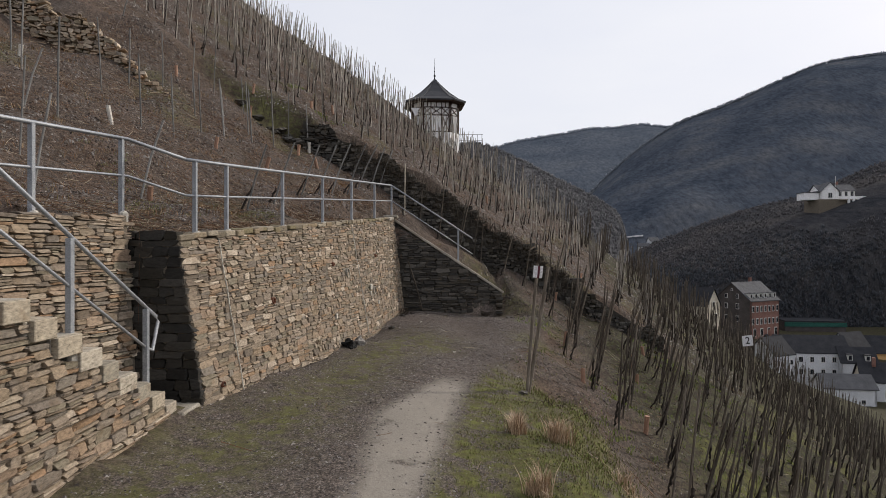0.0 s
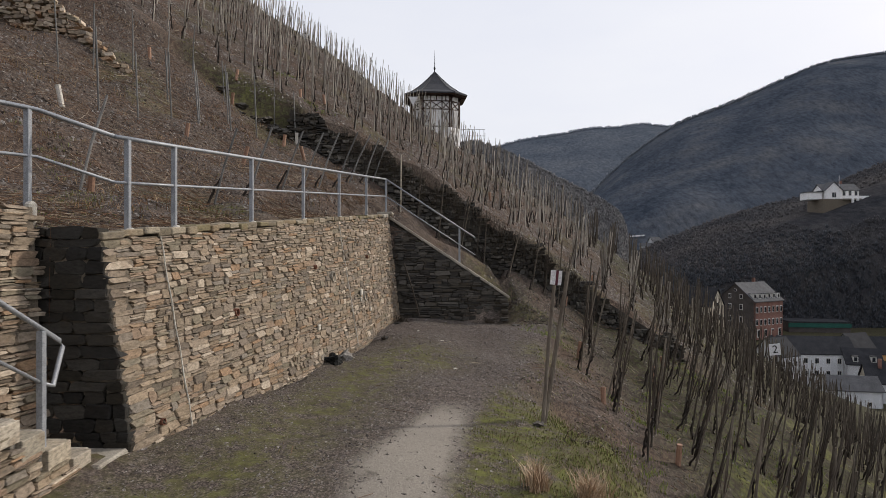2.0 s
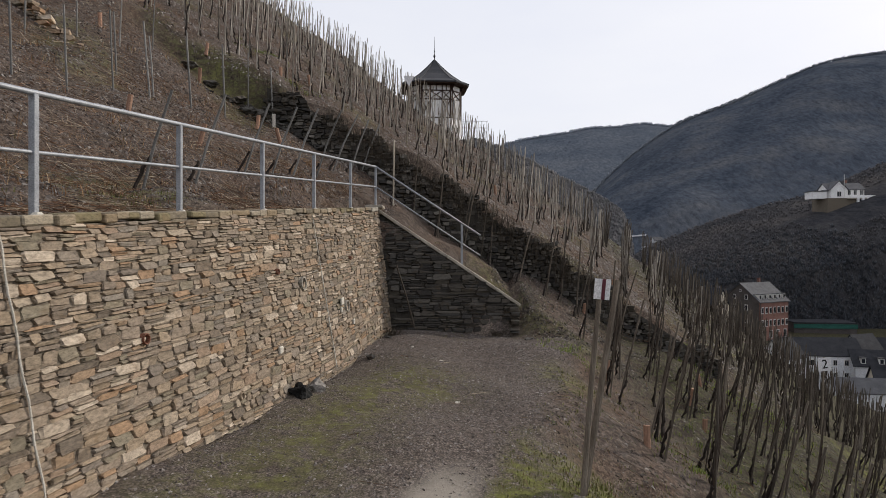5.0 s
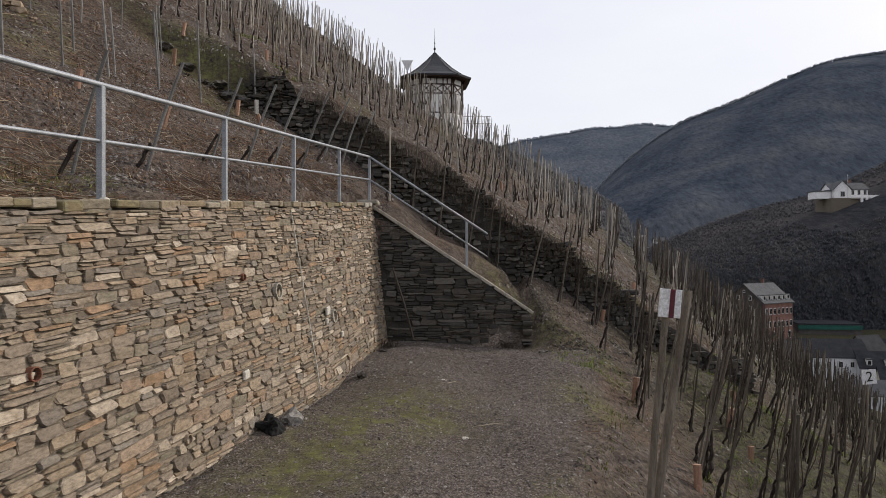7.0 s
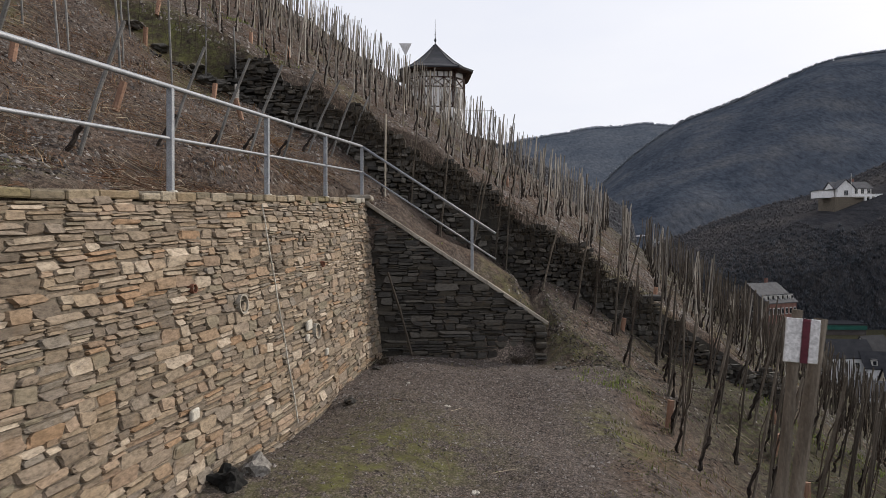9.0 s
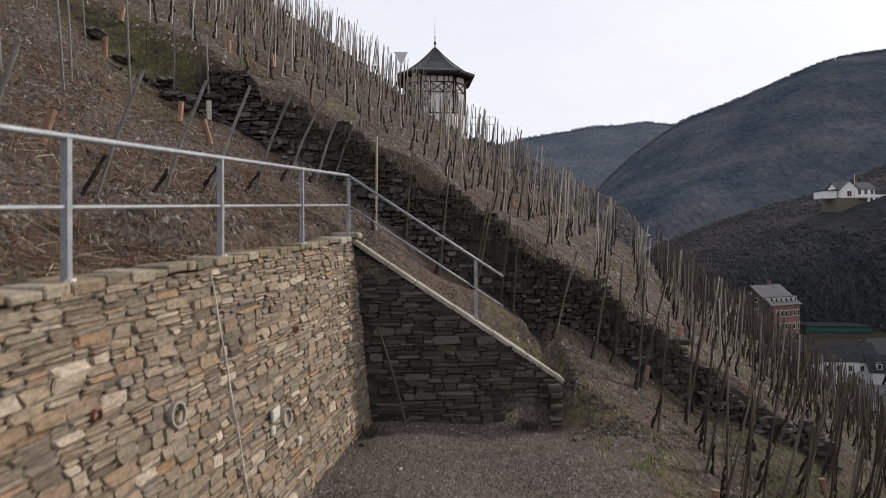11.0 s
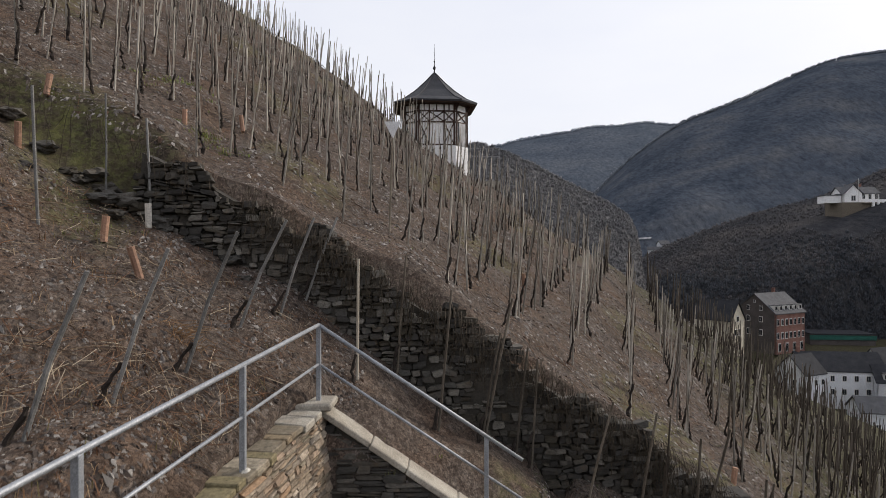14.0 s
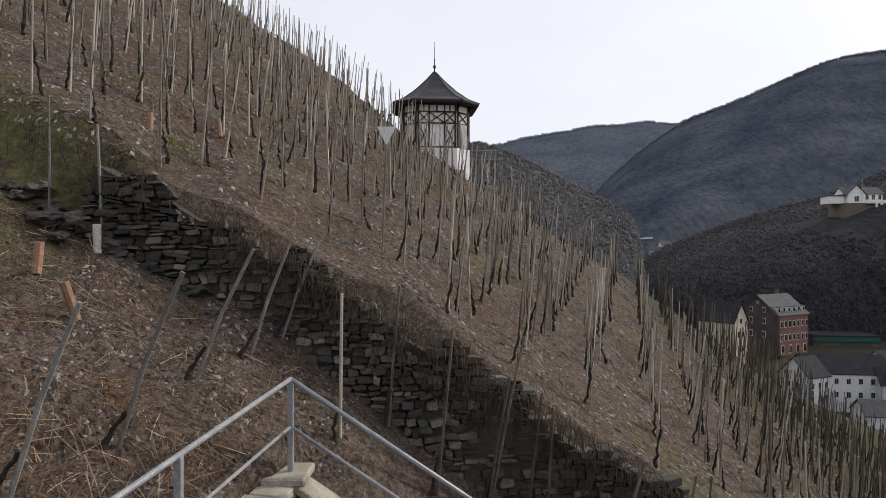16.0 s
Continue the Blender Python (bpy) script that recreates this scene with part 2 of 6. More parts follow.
def ground_material():
    m, nt, b, vec = material("hillside", 0.95, 0.0, 0.15)
    mask = nt.nodes.new("ShaderNodeVertexColor")
    mask.layer_name = "kinds"
    sep = nt.nodes.new("ShaderNodeSeparateColor")
    nt.links.new(mask.outputs["Color"], sep.inputs["Color"])
    big, mid, fine = noise_tex(nt, vec, 0.9, 5.0), noise_tex(nt, vec, 7.0, 6.0, 0.7), noise_tex(nt, vec, 42.0, 6.0, 0.75)
    vor = node(nt, "ShaderNodeTexVoronoi", Scale=26.0)
    nt.links.new(vec, vor.inputs["Vector"])
    chips = ramp(nt, vor.outputs["Color"], (0.2, (0.6, 0.58, 0.56)), (0.8, (1.35, 1.33, 1.3)))
    slope = ramp(nt, mid, (0.3, (0.0427, 0.0316, 0.0261)), (0.5, (0.0751, 0.0593, 0.0498)), (0.7, (0.119, 0.103, 0.0917)))
    slope = mix(nt, ramp(nt, big, (0.45, (0, 0, 0)), (0.7, (0.5, 0.5, 0.5))), slope, (0.11, 0.068, 0.044))
    slope = mix(nt, 1.0, slope, chips, "MULTIPLY")
    slope = mix(nt, 1.0, slope, ramp(nt, fine, (0.36, (0.45, 0.44, 0.43)), (0.5, (1.0, 1.0, 1.0)), (0.64, (1.6, 1.57, 1.54))), "MULTIPLY")
    peb = node(nt, "ShaderNodeTexVoronoi", Scale=48.0)
    nt.links.new(vec, peb.inputs["Vector"])
    gravel = ramp(nt, mid, (0.3, (0.081, 0.0639, 0.054)), (0.5, (0.124, 0.103, 0.09)), (0.72, (0.153, 0.131, 0.118)))
    gravel = mix(nt, 1.0, gravel, ramp(nt, peb.outputs["Color"], (0.15, (0.45, 0.44, 0.44)), (0.5, (0.95, 0.94, 0.93)), (0.9, (1.7, 1.67, 1.64))), "MULTIPLY")
    gravel = mix(nt, 1.0, gravel, ramp(nt, peb.outputs["Distance"], (0.25, (1.1, 1.1, 1.1)), (0.75, (0.5, 0.5, 0.5))), "MULTIPLY")
    sand = ramp(nt, fine, (0.3, (0.2, 0.178, 0.15)), (0.7, (0.3, 0.27, 0.232)))
    moss = ramp(nt, mid, (0.3, (0.07, 0.058, 0.034)), (0.48, (0.09, 0.088, 0.032)), (0.62, (0.13, 0.134, 0.036)), (0.8, (0.15, 0.125, 0.066)))
    humus = ramp(nt, mid, (0.3, (0.022, 0.018, 0.013)), (0.46, (0.042, 0.034, 0.025)), (0.58, (0.052, 0.056, 0.02)), (0.74, (0.075, 0.066, 0.05)))
    humus = mix(nt, 1.0, humus, chips, "MULTIPLY")
    slope = mix(nt, mask.outputs["Alpha"], slope, humus)
    c = mix(nt, sep.outputs[0], slope, gravel)
    rag = ramp(nt, noise_tex(nt, vec, 3.2, 6.0, 0.7), (0.4, (0.0, 0.0, 0.0)), (0.57, (1.3, 1.3, 1.3)))
    worn = ramp(nt, noise_tex(nt, vec, 2.2, 5.0, 0.6), (0.3, (0.2, 0.2, 0.2)), (0.46, (1.3, 1.3, 1.3)))
    c = mix(nt, mix(nt, 1.0, sep.outputs[2], worn, "MULTIPLY"), c, sand)
    c = mix(nt, mix(nt, 1.0, sep.outputs[1], rag, "MULTIPLY"), c, moss)
    nt.links.new(c, b.inputs["Base Color"])
    n1 = bump(nt, mid, 0.4, 0.04)
    n2 = bump(nt, fine, 0.6, 0.025, n1)
    n2 = bump(nt, peb.outputs["Distance"], -0.35, 0.012, n2)
    nt.links.new(n2, b.inputs["Normal"])
    return m


def track_x(y):
    """The trodden track on the path."""
    return np.interp(y, (4.0, 5.8, 8.3, 10.4, 12.0), (-0.62, -0.5, -0.38, 0.03, 0.5))


def track_half(y):
    return np.interp(y, (5.8, 8.3, 10.4, 12.0), (0.28, 0.47, 0.3, 0.2))


def verge(x, y):
    """The grassy edge between the track and the vines."""
    return step01(0.0, 0.3, x - track_x(y) - track_half(y)) * (1 - step01(2.1, 2.9, x + 0.15 * np.sin(3 * y))) * step01(13.0, 11.0, y)


def blotch(x, y, cx, cy, rx, ry):
    return np.exp(-((x - cx) / rx) ** 2 - ((y - cy) / ry) ** 2)


def build_ground():
    gx = axis(-16, 16, 0.2, -2200, 2200, 1.13)
    gy = axis(3, 30, 0.2, -600, 3500, 1.12)
    X, Y = np.meshgrid(gx, gy)
    Z = height(X, Y)
    near = np.exp(-((np.hypot(X, Y - 15)) / 60) ** 2)
    path = on_path(X, Y)
    Z = Z + ground_noise(X, Y) * near * (0.07 - 0.045 * path)
    nx, ny = len(gx), len(gy)
    verts = np.stack([X, Y, Z], -1).reshape(-1, 3)
    i = np.arange(nx * ny).reshape(ny, nx)
    faces = np.stack([i[:-1, :-1], i[:-1, 1:], i[1:, 1:], i[1:, :-1]], -1).reshape(-1, 4)
    ob = mesh_object("ground", verts.tolist(), faces.tolist(), ground_material(), True)
    # kinds of cover: red gravel, green grass and moss, blue trodden sand
    edge = path_edge(Y)
    sand = 1.1 * np.exp(-((X - track_x(Y)) / track_half(Y)) ** 4) * step01(11.6, 10.0, Y)
    foot = wall_x(Y) + 0.45
    moss = 0.62 * np.exp(-((X - foot - 0.95) / 0.75) ** 2) * step01(18, 13, Y) + verge(X, Y)
    moss += 0.5 * blotch(X, Y, -0.2, 15.0, 0.8, 1.0) + 0.8 * blotch(X, Y, 2.3, 16.2, 0.5, 0.7)
    moss += (0.4 + 0.45 * step01(2.5, 4.0, X) * step01(23, 21, Y)) * step01(0.42, 0.8, np.sin(X * 0.9 + 1.3 * np.sin(Y * 0.31)) * np.sin(Y * 0.7 + X * 0.23)) * (1 - path)
    moss += 0.5 * step01(44, 47, Y)
    # dark overgrown soil under the lower vines and on the valley floor
    humus = np.maximum(0.95 * step01(3.2, 5.5, X) * step01(22.5, 21.5, Y), step01(48, 56, Y))
    humus = np.maximum(humus, 0.95 * step01(7.0, 10.0, X))
    humus = np.maximum(humus, 0.8 * np.exp(-((Y - 22.65) / 0.5) ** 4) * step01(-4.2, -4.8, X) * step01(-9.5, -7.5, X))
    col = np.stack([path, np.clip(moss, 0, 1) * step01(60, 50, Y) * step01(22, 14, X), sand * path, humus], -1).reshape(-1, 4)
    layer = ob.data.color_attributes.new("kinds", "FLOAT_COLOR", "POINT")
    layer.data.foreach_set("color", col.astype(np.float32).ravel())
    return tagged(ob, "steep vineyard ground of brown slate chips with a gravel path", "ground", kind="structure")


build_ground()

# ==== building helpers ====
def bm_mesh(name, bm, mat, smooth=False):
    me = bpy.data.meshes.new(name)
    bm.to_mesh(me)
    bm.free()
    me.materials.append(mat)
    if smooth:
        me.polygons.foreach_set("use_smooth", [True] * len(me.polygons))
    return me


def part(name, data, mat, parent, label="", smooth=False):
    """Links a bmesh or a mesh as one object under a thing or a part."""
    me = bm_mesh(name, data, mat, smooth) if isinstance(data, bmesh.types.BMesh) else data
    ob = new(name, me)
    ob.parent = parent
    if label:
        ob["label"] = label
    return ob


def thing(name, label, category, at=(0, 0, 0), group="", kind="", turn=0.0):
    ob = new(name)
    ob.empty_display_size = 0.2
    ob.matrix_world = pose(*at, 0, 0, turn)
    return tagged(ob, label, category, group, kind)


def box_bm(size, centre=(0, 0, 0), m=None, bevel=0.0, bm=None):
    bm = bm or bmesh.new()
    made = bmesh.ops.create_cube(bm, size=1.0)["verts"]
    mat = Matrix.Translation(centre) @ Matrix.Diagonal((*size, 1))
    bmesh.ops.transform(bm, matrix=(m @ mat) if m else mat, verts=made)
    if bevel:
        edges = list({e for v in made for e in v.link_edges})
        bmesh.ops.bevel(bm, geom=edges, offset=bevel, segments=1, affect="EDGES")
    return bm


def tube_bm(points, radii, sides=6, bm=None, caps=True):
    """A tube along points, with a radius for each."""
    bm = bm or bmesh.new()
    pts = [Vector(p) for p in points]
    rings = []
    for k, p in enumerate(pts):
        d = (pts[min(k + 1, len(pts) - 1)] - pts[max(k - 1, 0)]).normalized()
        q = d.to_track_quat("Z", "Y")
        r = radii[k] if hasattr(radii, "__len__") else radii
        rings.append([bm.verts.new(p + q @ Vector((r * math.cos(a), r * math.sin(a), 0))) for a in (2 * math.pi * j / sides for j in range(sides))])
    for a, b in zip(rings, rings[1:]):
        for j in range(sides):
            bm.faces.new((a[j], a[(j + 1) % sides], b[(j + 1) % sides], b[j]))
    if caps:
        bm.faces.new(rings[0][::-1])
        bm.faces.new(rings[-1])
    return bm


def prism(name, sections, mat, parent=None):
    """A body lofted through sections of equally many corners."""
    n, verts, faces = len(sections[0]), [], []
    for s in sections:
        verts += [tuple(p) for p in s]
    for k in range(len(sections) - 1):
        for j in range(n):
            a, b = n * k + j, n * k + (j + 1) % n
            faces.append((a, b, b + n, a + n))
    faces.append(tuple(range(n))[::-1])
    faces.append(tuple(range(n * (len(sections) - 1), n * len(sections))))
    ob = mesh_object(name, verts, faces, mat)
    bm = bmesh.new()
    bm.from_mesh(ob.data)
    bmesh.ops.recalc_face_normals(bm, faces=bm.faces)
    bm.to_mesh(ob.data)
    bm.free()
    ob.parent = parent
    return ob


def joined(name, clouds, mat, parent=None, label="", category="", smooth=False):
    """Many small meshes, given as (verts, faces), in one object of kind stuff."""
    verts, faces, base = [], [], 0
    for v, f in clouds:
        verts.append(np.asarray(v))
        faces += [tuple(i + base for i in q) for q in f]
        base += len(v)
    ob = mesh_object(name, np.concatenate(verts).tolist(), faces, mat, smooth)
    ob.parent = parent
    return tagged(ob, label, category, kind="stuff")


def mesh_arrays(me):
    v = np.empty(len(me.vertices) * 3)
    me.vertices.foreach_get("co", v)
    return v.reshape(-1, 3), [tuple(p.vertices) for p in me.polygons]


# ==== stones ====
STONE_FACES = [tuple(range(16, 24))] + [(8 + k, 8 + (k + 1) % 8, 16 + (k + 1) % 8, 16 + k) for k in range(8)] + [(k, (k + 1) % 8, 8 + (k + 1) % 8, 8 + k) for k in range(8)]
OUTLINE = np.array([(-0.5, -0.3), (-0.41, -0.5), (0.41, -0.5), (0.5, -0.3), (0.5, 0.3), (0.41, 0.5), (-0.41, 0.5), (-0.5, 0.3)])


def stone_shapes(count, seed):
    """Unit stones with worn corners: x along the wall, y into it, z up."""
    r = np.random.default_rng(seed)
    shapes = []
    for _ in range(count):
        q = OUTLINE + r.uniform(-1, 1, (8, 2)) * (0.06, 0.11)
        # some taper to a wedge
        q[:, 1] *= 1 + q[:, 0] * r.uniform(-0.25, 0.25)
        q[:, 0] += q[:, 1] * r.uniform(-0.14, 0.14)
        inner = q * r.uniform(0.86, 0.97, (8, 1)) + r.uniform(-0.02, 0.02, (8, 2))
        slope = r.uniform(-0.08, 0.08, 2)
        back = [(x, 0.5, z) for x, z in q]
        mid = [(x, -0.4 + r.uniform(-0.04, 0.04), z) for x, z in q]
        front = [(x, -0.47 + slope[0] * x + slope[1] * z + r.uniform(-0.03, 0.03), z) for x, z in inner]
        shapes.append(np.array(back + mid + front))
    return shapes


SHAPES = stone_shapes(36, 11)


def stone_meshes(name, mat):
    out = []
    for s in SHAPES:
        me = bpy.data.meshes.new(name)
        me.from_pydata(s.tolist(), [], STONE_FACES)
        me.materials.append(mat)
        out.append(me)
    return out


def courses(u0, u1, v0, v1, rnd, high=(0.055, 0.122), wide=(0.11, 0.33), layers=(0.42, 0.48, 0.1), gap=0.008):
    """Rough courses of rubble: (u, v, width, height) of each stone."""
    out, v = [], v0
    while v < v1:
        h = rnd.uniform(*high)
        u = u0 - rnd.uniform(0, 0.3)
        while u < u1:
            w = rnd.uniform(*wide) * (1.0 if rnd.random() > 0.15 else 1.5)
            n = rnd.choices((1, 2, 3), layers)[0]
            cuts = sorted([0, 1] + [(k + rnd.uniform(-0.25, 0.25)) / n for k in range(1, n)])
            dv = 0.02 * math.sin(u * 2.1 + v * 3.0) + 0.012 * math.sin(u * 5.3 - v * 7.0)
            for a, b in zip(cuts, cuts[1:]):
                spans = [(0, 1)] if w < 0.34 or rnd.random() < 0.7 else [(0, 0.5 + rnd.uniform(-0.15, 0.15))] * 1
                if spans[0][1] < 1:
                    spans.append((spans[0][1], 1))
                for p, q in spans:
                    out.append((u + w * (p + q) / 2, v + dv + h * (a + b) / 2, w * (q - p) - gap, h * (b - a) - gap))
            u += w
        v += h
    return out


def lay_stones(parent, place, cells, keep, rnd, mat, mat_all, depth=0.2, proud=0.016, near=None, name="stone", tilt=1.4):
    """Sets stones on the face place(u, v). The nearest to near are objects of their own, the others one joined part."""
    made = []
    for u, v, w, h in cells:
        if not keep(u, v, w, h):
            continue
        p = Vector(place(u, v))
        t = (Vector(place(u + 0.05, v)) - p).normalized()
        up = Vector(place(u, v + 0.05)) - p
        up = (up - t * up.dot(t)).normalized()
        into = up.cross(t)
        m = Matrix((t, into, up)).transposed().to_4x4()
        m.translation = p + into * (depth / 2 - rnd.uniform(-0.3, 1.0) * proud)
        m = m @ pose(0, 0, 0, rnd.uniform(-tilt, tilt), rnd.uniform(-tilt, tilt) * 1.9, rnd.uniform(-tilt, tilt)) @ Matrix.Diagonal((w, depth, max(h, 0.02), 1))
        made.append((m, rnd.randrange(len(SHAPES))))
    if near is not None:
        made.sort(key=lambda e: (e[0].translation - Vector(near)).length)
    pool = stone_meshes(name, mat)
    for m, k in made[:290]:
        ob = new(name, pool[k])
        ob.parent = parent
        ob.matrix_parent_inverse = Matrix()
        ob.matrix_local = m
    rest = []
    for m, k in made[290:]:
        a = np.array(m)
        rest.append((SHAPES[k] @ a[:3, :3].T + a[:3, 3], STONE_FACES))
    if rest:
        joined("stonework", rest, mat_all, parent)


BATTER = 0.16
rs = random.Random(21)


def face_x(y, z):
    """The front of the retaining wall at a height."""
    return wall_x(y) + BATTER * (wall_top(y) - z)


def foot_z(y):
    return float(path_z(wall_x(y) + 0.45, y)) - 0.06


def build_retaining_wall():
    wall = thing("retaining_wall", "battered retaining wall of warm brown rubble stone", "wall", kind="structure")
    cut = 0.024
    secs = []
    for y in np.linspace(8.27, 19.95, 9):
        zt, zf = wall_top(y) - 0.09, foot_z(y) - 0.3
        secs.append([(face_x(y, zf) - cut, y, zf), (face_x(y, zt) - cut, y, zt), (wall_x(y) - 0.5, y, zt), (wall_x(y) - 0.5, y, zf)])
    prism("wall_core", secs, M_MORTAR, wall)

    def place(u, v):
        zf, zt = foot_z(u), wall_top(u) - 0.08
        z = zf + (zt - zf) * v / 2.6
        return face_x(u, z), u, z

    cells = courses(8.27, 19.62, 0, 2.6, rs)
    lay_stones(wall, place, cells, lambda u, v, w, h: 8.42 + w / 2 < u < 19.78 - w / 2 and v < 2.6, rs, M_STONE, M_STONE_ALL, near=(-2.4, 11.6, 0.8))
    # quoins at the corner with the wing wall
    v = 0.0
    while v < 2.55:
        h = rs.uniform(0.07, 0.13)
        w = rs.uniform(0.16, 0.34)
        lay_stones(wall, place, [(19.84 - w / 2 + 0.02, v + h / 2, w, h - 0.012)], lambda *a: True, rs, M_STONE, M_STONE_ALL, depth=0.3, proud=0.01)
        v += h
    # corner stones at the stair's end
    v = 0.0
    while v < 2.55:
        h = rs.uniform(0.06, 0.12)
        w = rs.uniform(0.2, 0.46)
        lay_stones(wall, place, [(8.265 + w / 2, v + h / 2, w, h - 0.009)], lambda *a: True, rs, M_STONE, M_STONE_ALL, depth=0.3, proud=0.012, tilt=0.7)
        v += h
    # flat coping slabs
    y = 8.28
    while y < 20.0:
        w = min(rs.uniform(0.12, 0.36), 20.05 - y)
        ym = y + w / 2
        t = rs.uniform(0.06, 0.1)
        ob = part("coping_stone", box_bm((w - 0.004, 0.36 + rs.uniform(-0.05, 0.05), t), bevel=0.012), M_COPING if ym < 19.2 else M_CONCRETE, wall)
        ob.matrix_local = pose(wall_x(ym) - 0.16 + rs.uniform(-0.015, 0.015), ym, wall_top(ym) - t / 2 + rs.uniform(-0.014, 0.01), 0, 0, 90 - 9.4) @ pose(0, 0, 0, rs.uniform(-3, 3), -4 + rs.uniform(-2, 2), rs.uniform(-5, 5))
        y += w
    part("corner_slab", box_bm((0.62, 0.5, 0.09), (wall_x(19.9) - 0.2, 19.98, wall_top(19.95) + 0.012), bevel=0.02), M_CONCRETE, wall, "pale flat corner slab")
    # pale seams that run down the face
    for y0, z0, z1 in ((9.2, 2.0, -0.25), (15.45, 2.42, -0.22)):
        pts = []
        for k in range(15):
            z = z0 + (z1 - z0) * k / 14
            pts.append((face_x(y0, z) + 0.022, y0 + 0.012 * math.sin(k * 1.7) + 0.004 * k, z))
        part("seam", tube_bm(pts, 0.009, 5), M_LIME, wall, "pale mortar seam")
    # clay weep pipes
    for y, z, r, mat in ((8.74, -0.03, 0.04, M_RUST), (10.66, 0.97, 0.055, M_RUST), (12.25, 0.04, 0.05, M_PIPE), (13.78, 1.51, 0.045, M_RUST), (14.64, 1.29, 0.11, M_CONCRETE), (16.52, 0.76, 0.11, M_CONCRETE), (17.12, 1.66, 0.045, M_RUST)):
        x = face_x(y, z)
        bm = bmesh.new()
        m = pose(x, y, z, 0, 86, -8)
        ring = []
        for rad, off in ((r, -0.12), (r, 0.032), (r * 0.82, 0.032), (r * 0.82, -0.12)):
            ring.append([bm.verts.new(m @ Vector((rad * math.cos(a), rad * math.sin(a), off))) for a in (2 * math.pi * j / 14 for j in range(14))])
        for a, b in zip(ring, ring[1:]):
            for j in range(14):
                bm.faces.new((a[j], a[(j + 1) % 14], b[(j + 1) % 14], b[j]))
        pipe = part("weep_pipe", bm, mat, wall, "clay drain pipe end")
        bm = bmesh.new()
        bmesh.ops.create_circle(bm, cap_ends=True, segments=14, radius=r * 0.83, matrix=m @ Matrix.Translation((0, 0, -0.03)))
        # near-black disc: the darkness inside the pipe is put in as colour
        part("bore", bm, M_BLACK, pipe, "dark bore")
    # a coil of grey hose hung on the face and pale patches of mortar
    for y, z, w, h in ((16.26, 0.87, 0.26, 0.13), (16.72, 0.44, 0.12, 0.1), (13.47, 0.41, 0.16, 0.1), (16.15, 0.72, 0.12, 0.09)):
        part("pale_stone", box_bm((0.04, w, h), (face_x(y, z) + 0.02, y, z), bevel=0.012), M_LIME, wall, "pale quartz stone")


M_OLDWALL = stone_material("mossy_slate", GREY, False, 0.68)
M_OLDWALL_ALL = stone_material("mossy_slate_joined", GREY, True, 0.56)
# tones cut to 0.3: the wall end's shade is in its colour
M_END_SHADE = stone_material("end_shade_slate", GREY[1:], False, 0.3)
M_COPING = stone_material("coping", [(0.24, 0.195, 0.135), (0.18, 0.152, 0.112), (0.29, 0.25, 0.19), (0.15, 0.126, 0.09), (0.22, 0.17, 0.11), (0.18, 0.152, 0.088)], False)
M_LIME = speckled("lime", (0.42, 0.39, 0.33), (0.52, 0.49, 0.43), (0.62, 0.59, 0.53), 6.0, 60.0, 0.9)
M_PIPE = speckled("drain_pipe", (0.2, 0.15, 0.1), (0.27, 0.21, 0.15), (0.34, 0.28, 0.2), 9.0, 60.0, 0.85)
M_RUST = speckled("fired_clay", (0.12, 0.05, 0.032), (0.17, 0.075, 0.048), (0.23, 0.115, 0.075), 9.0, 60.0, 0.85)
M_BLACK = speckled("hollow_black", (0.008, 0.008, 0.008), (0.012, 0.012, 0.011), (0.02, 0.019, 0.018), 8.0, 50.0, 0.95)
build_retaining_wall()


def wing_top(x):
    return 2.86 - 0.665 * (x + 1.64)


def wing_face(x, z):
    return 19.9 - 0.22 * (2.8 - z) * step01(2.4, -1.6, x) - 0.12 * (1 - step01(2.4, -1.6, x))


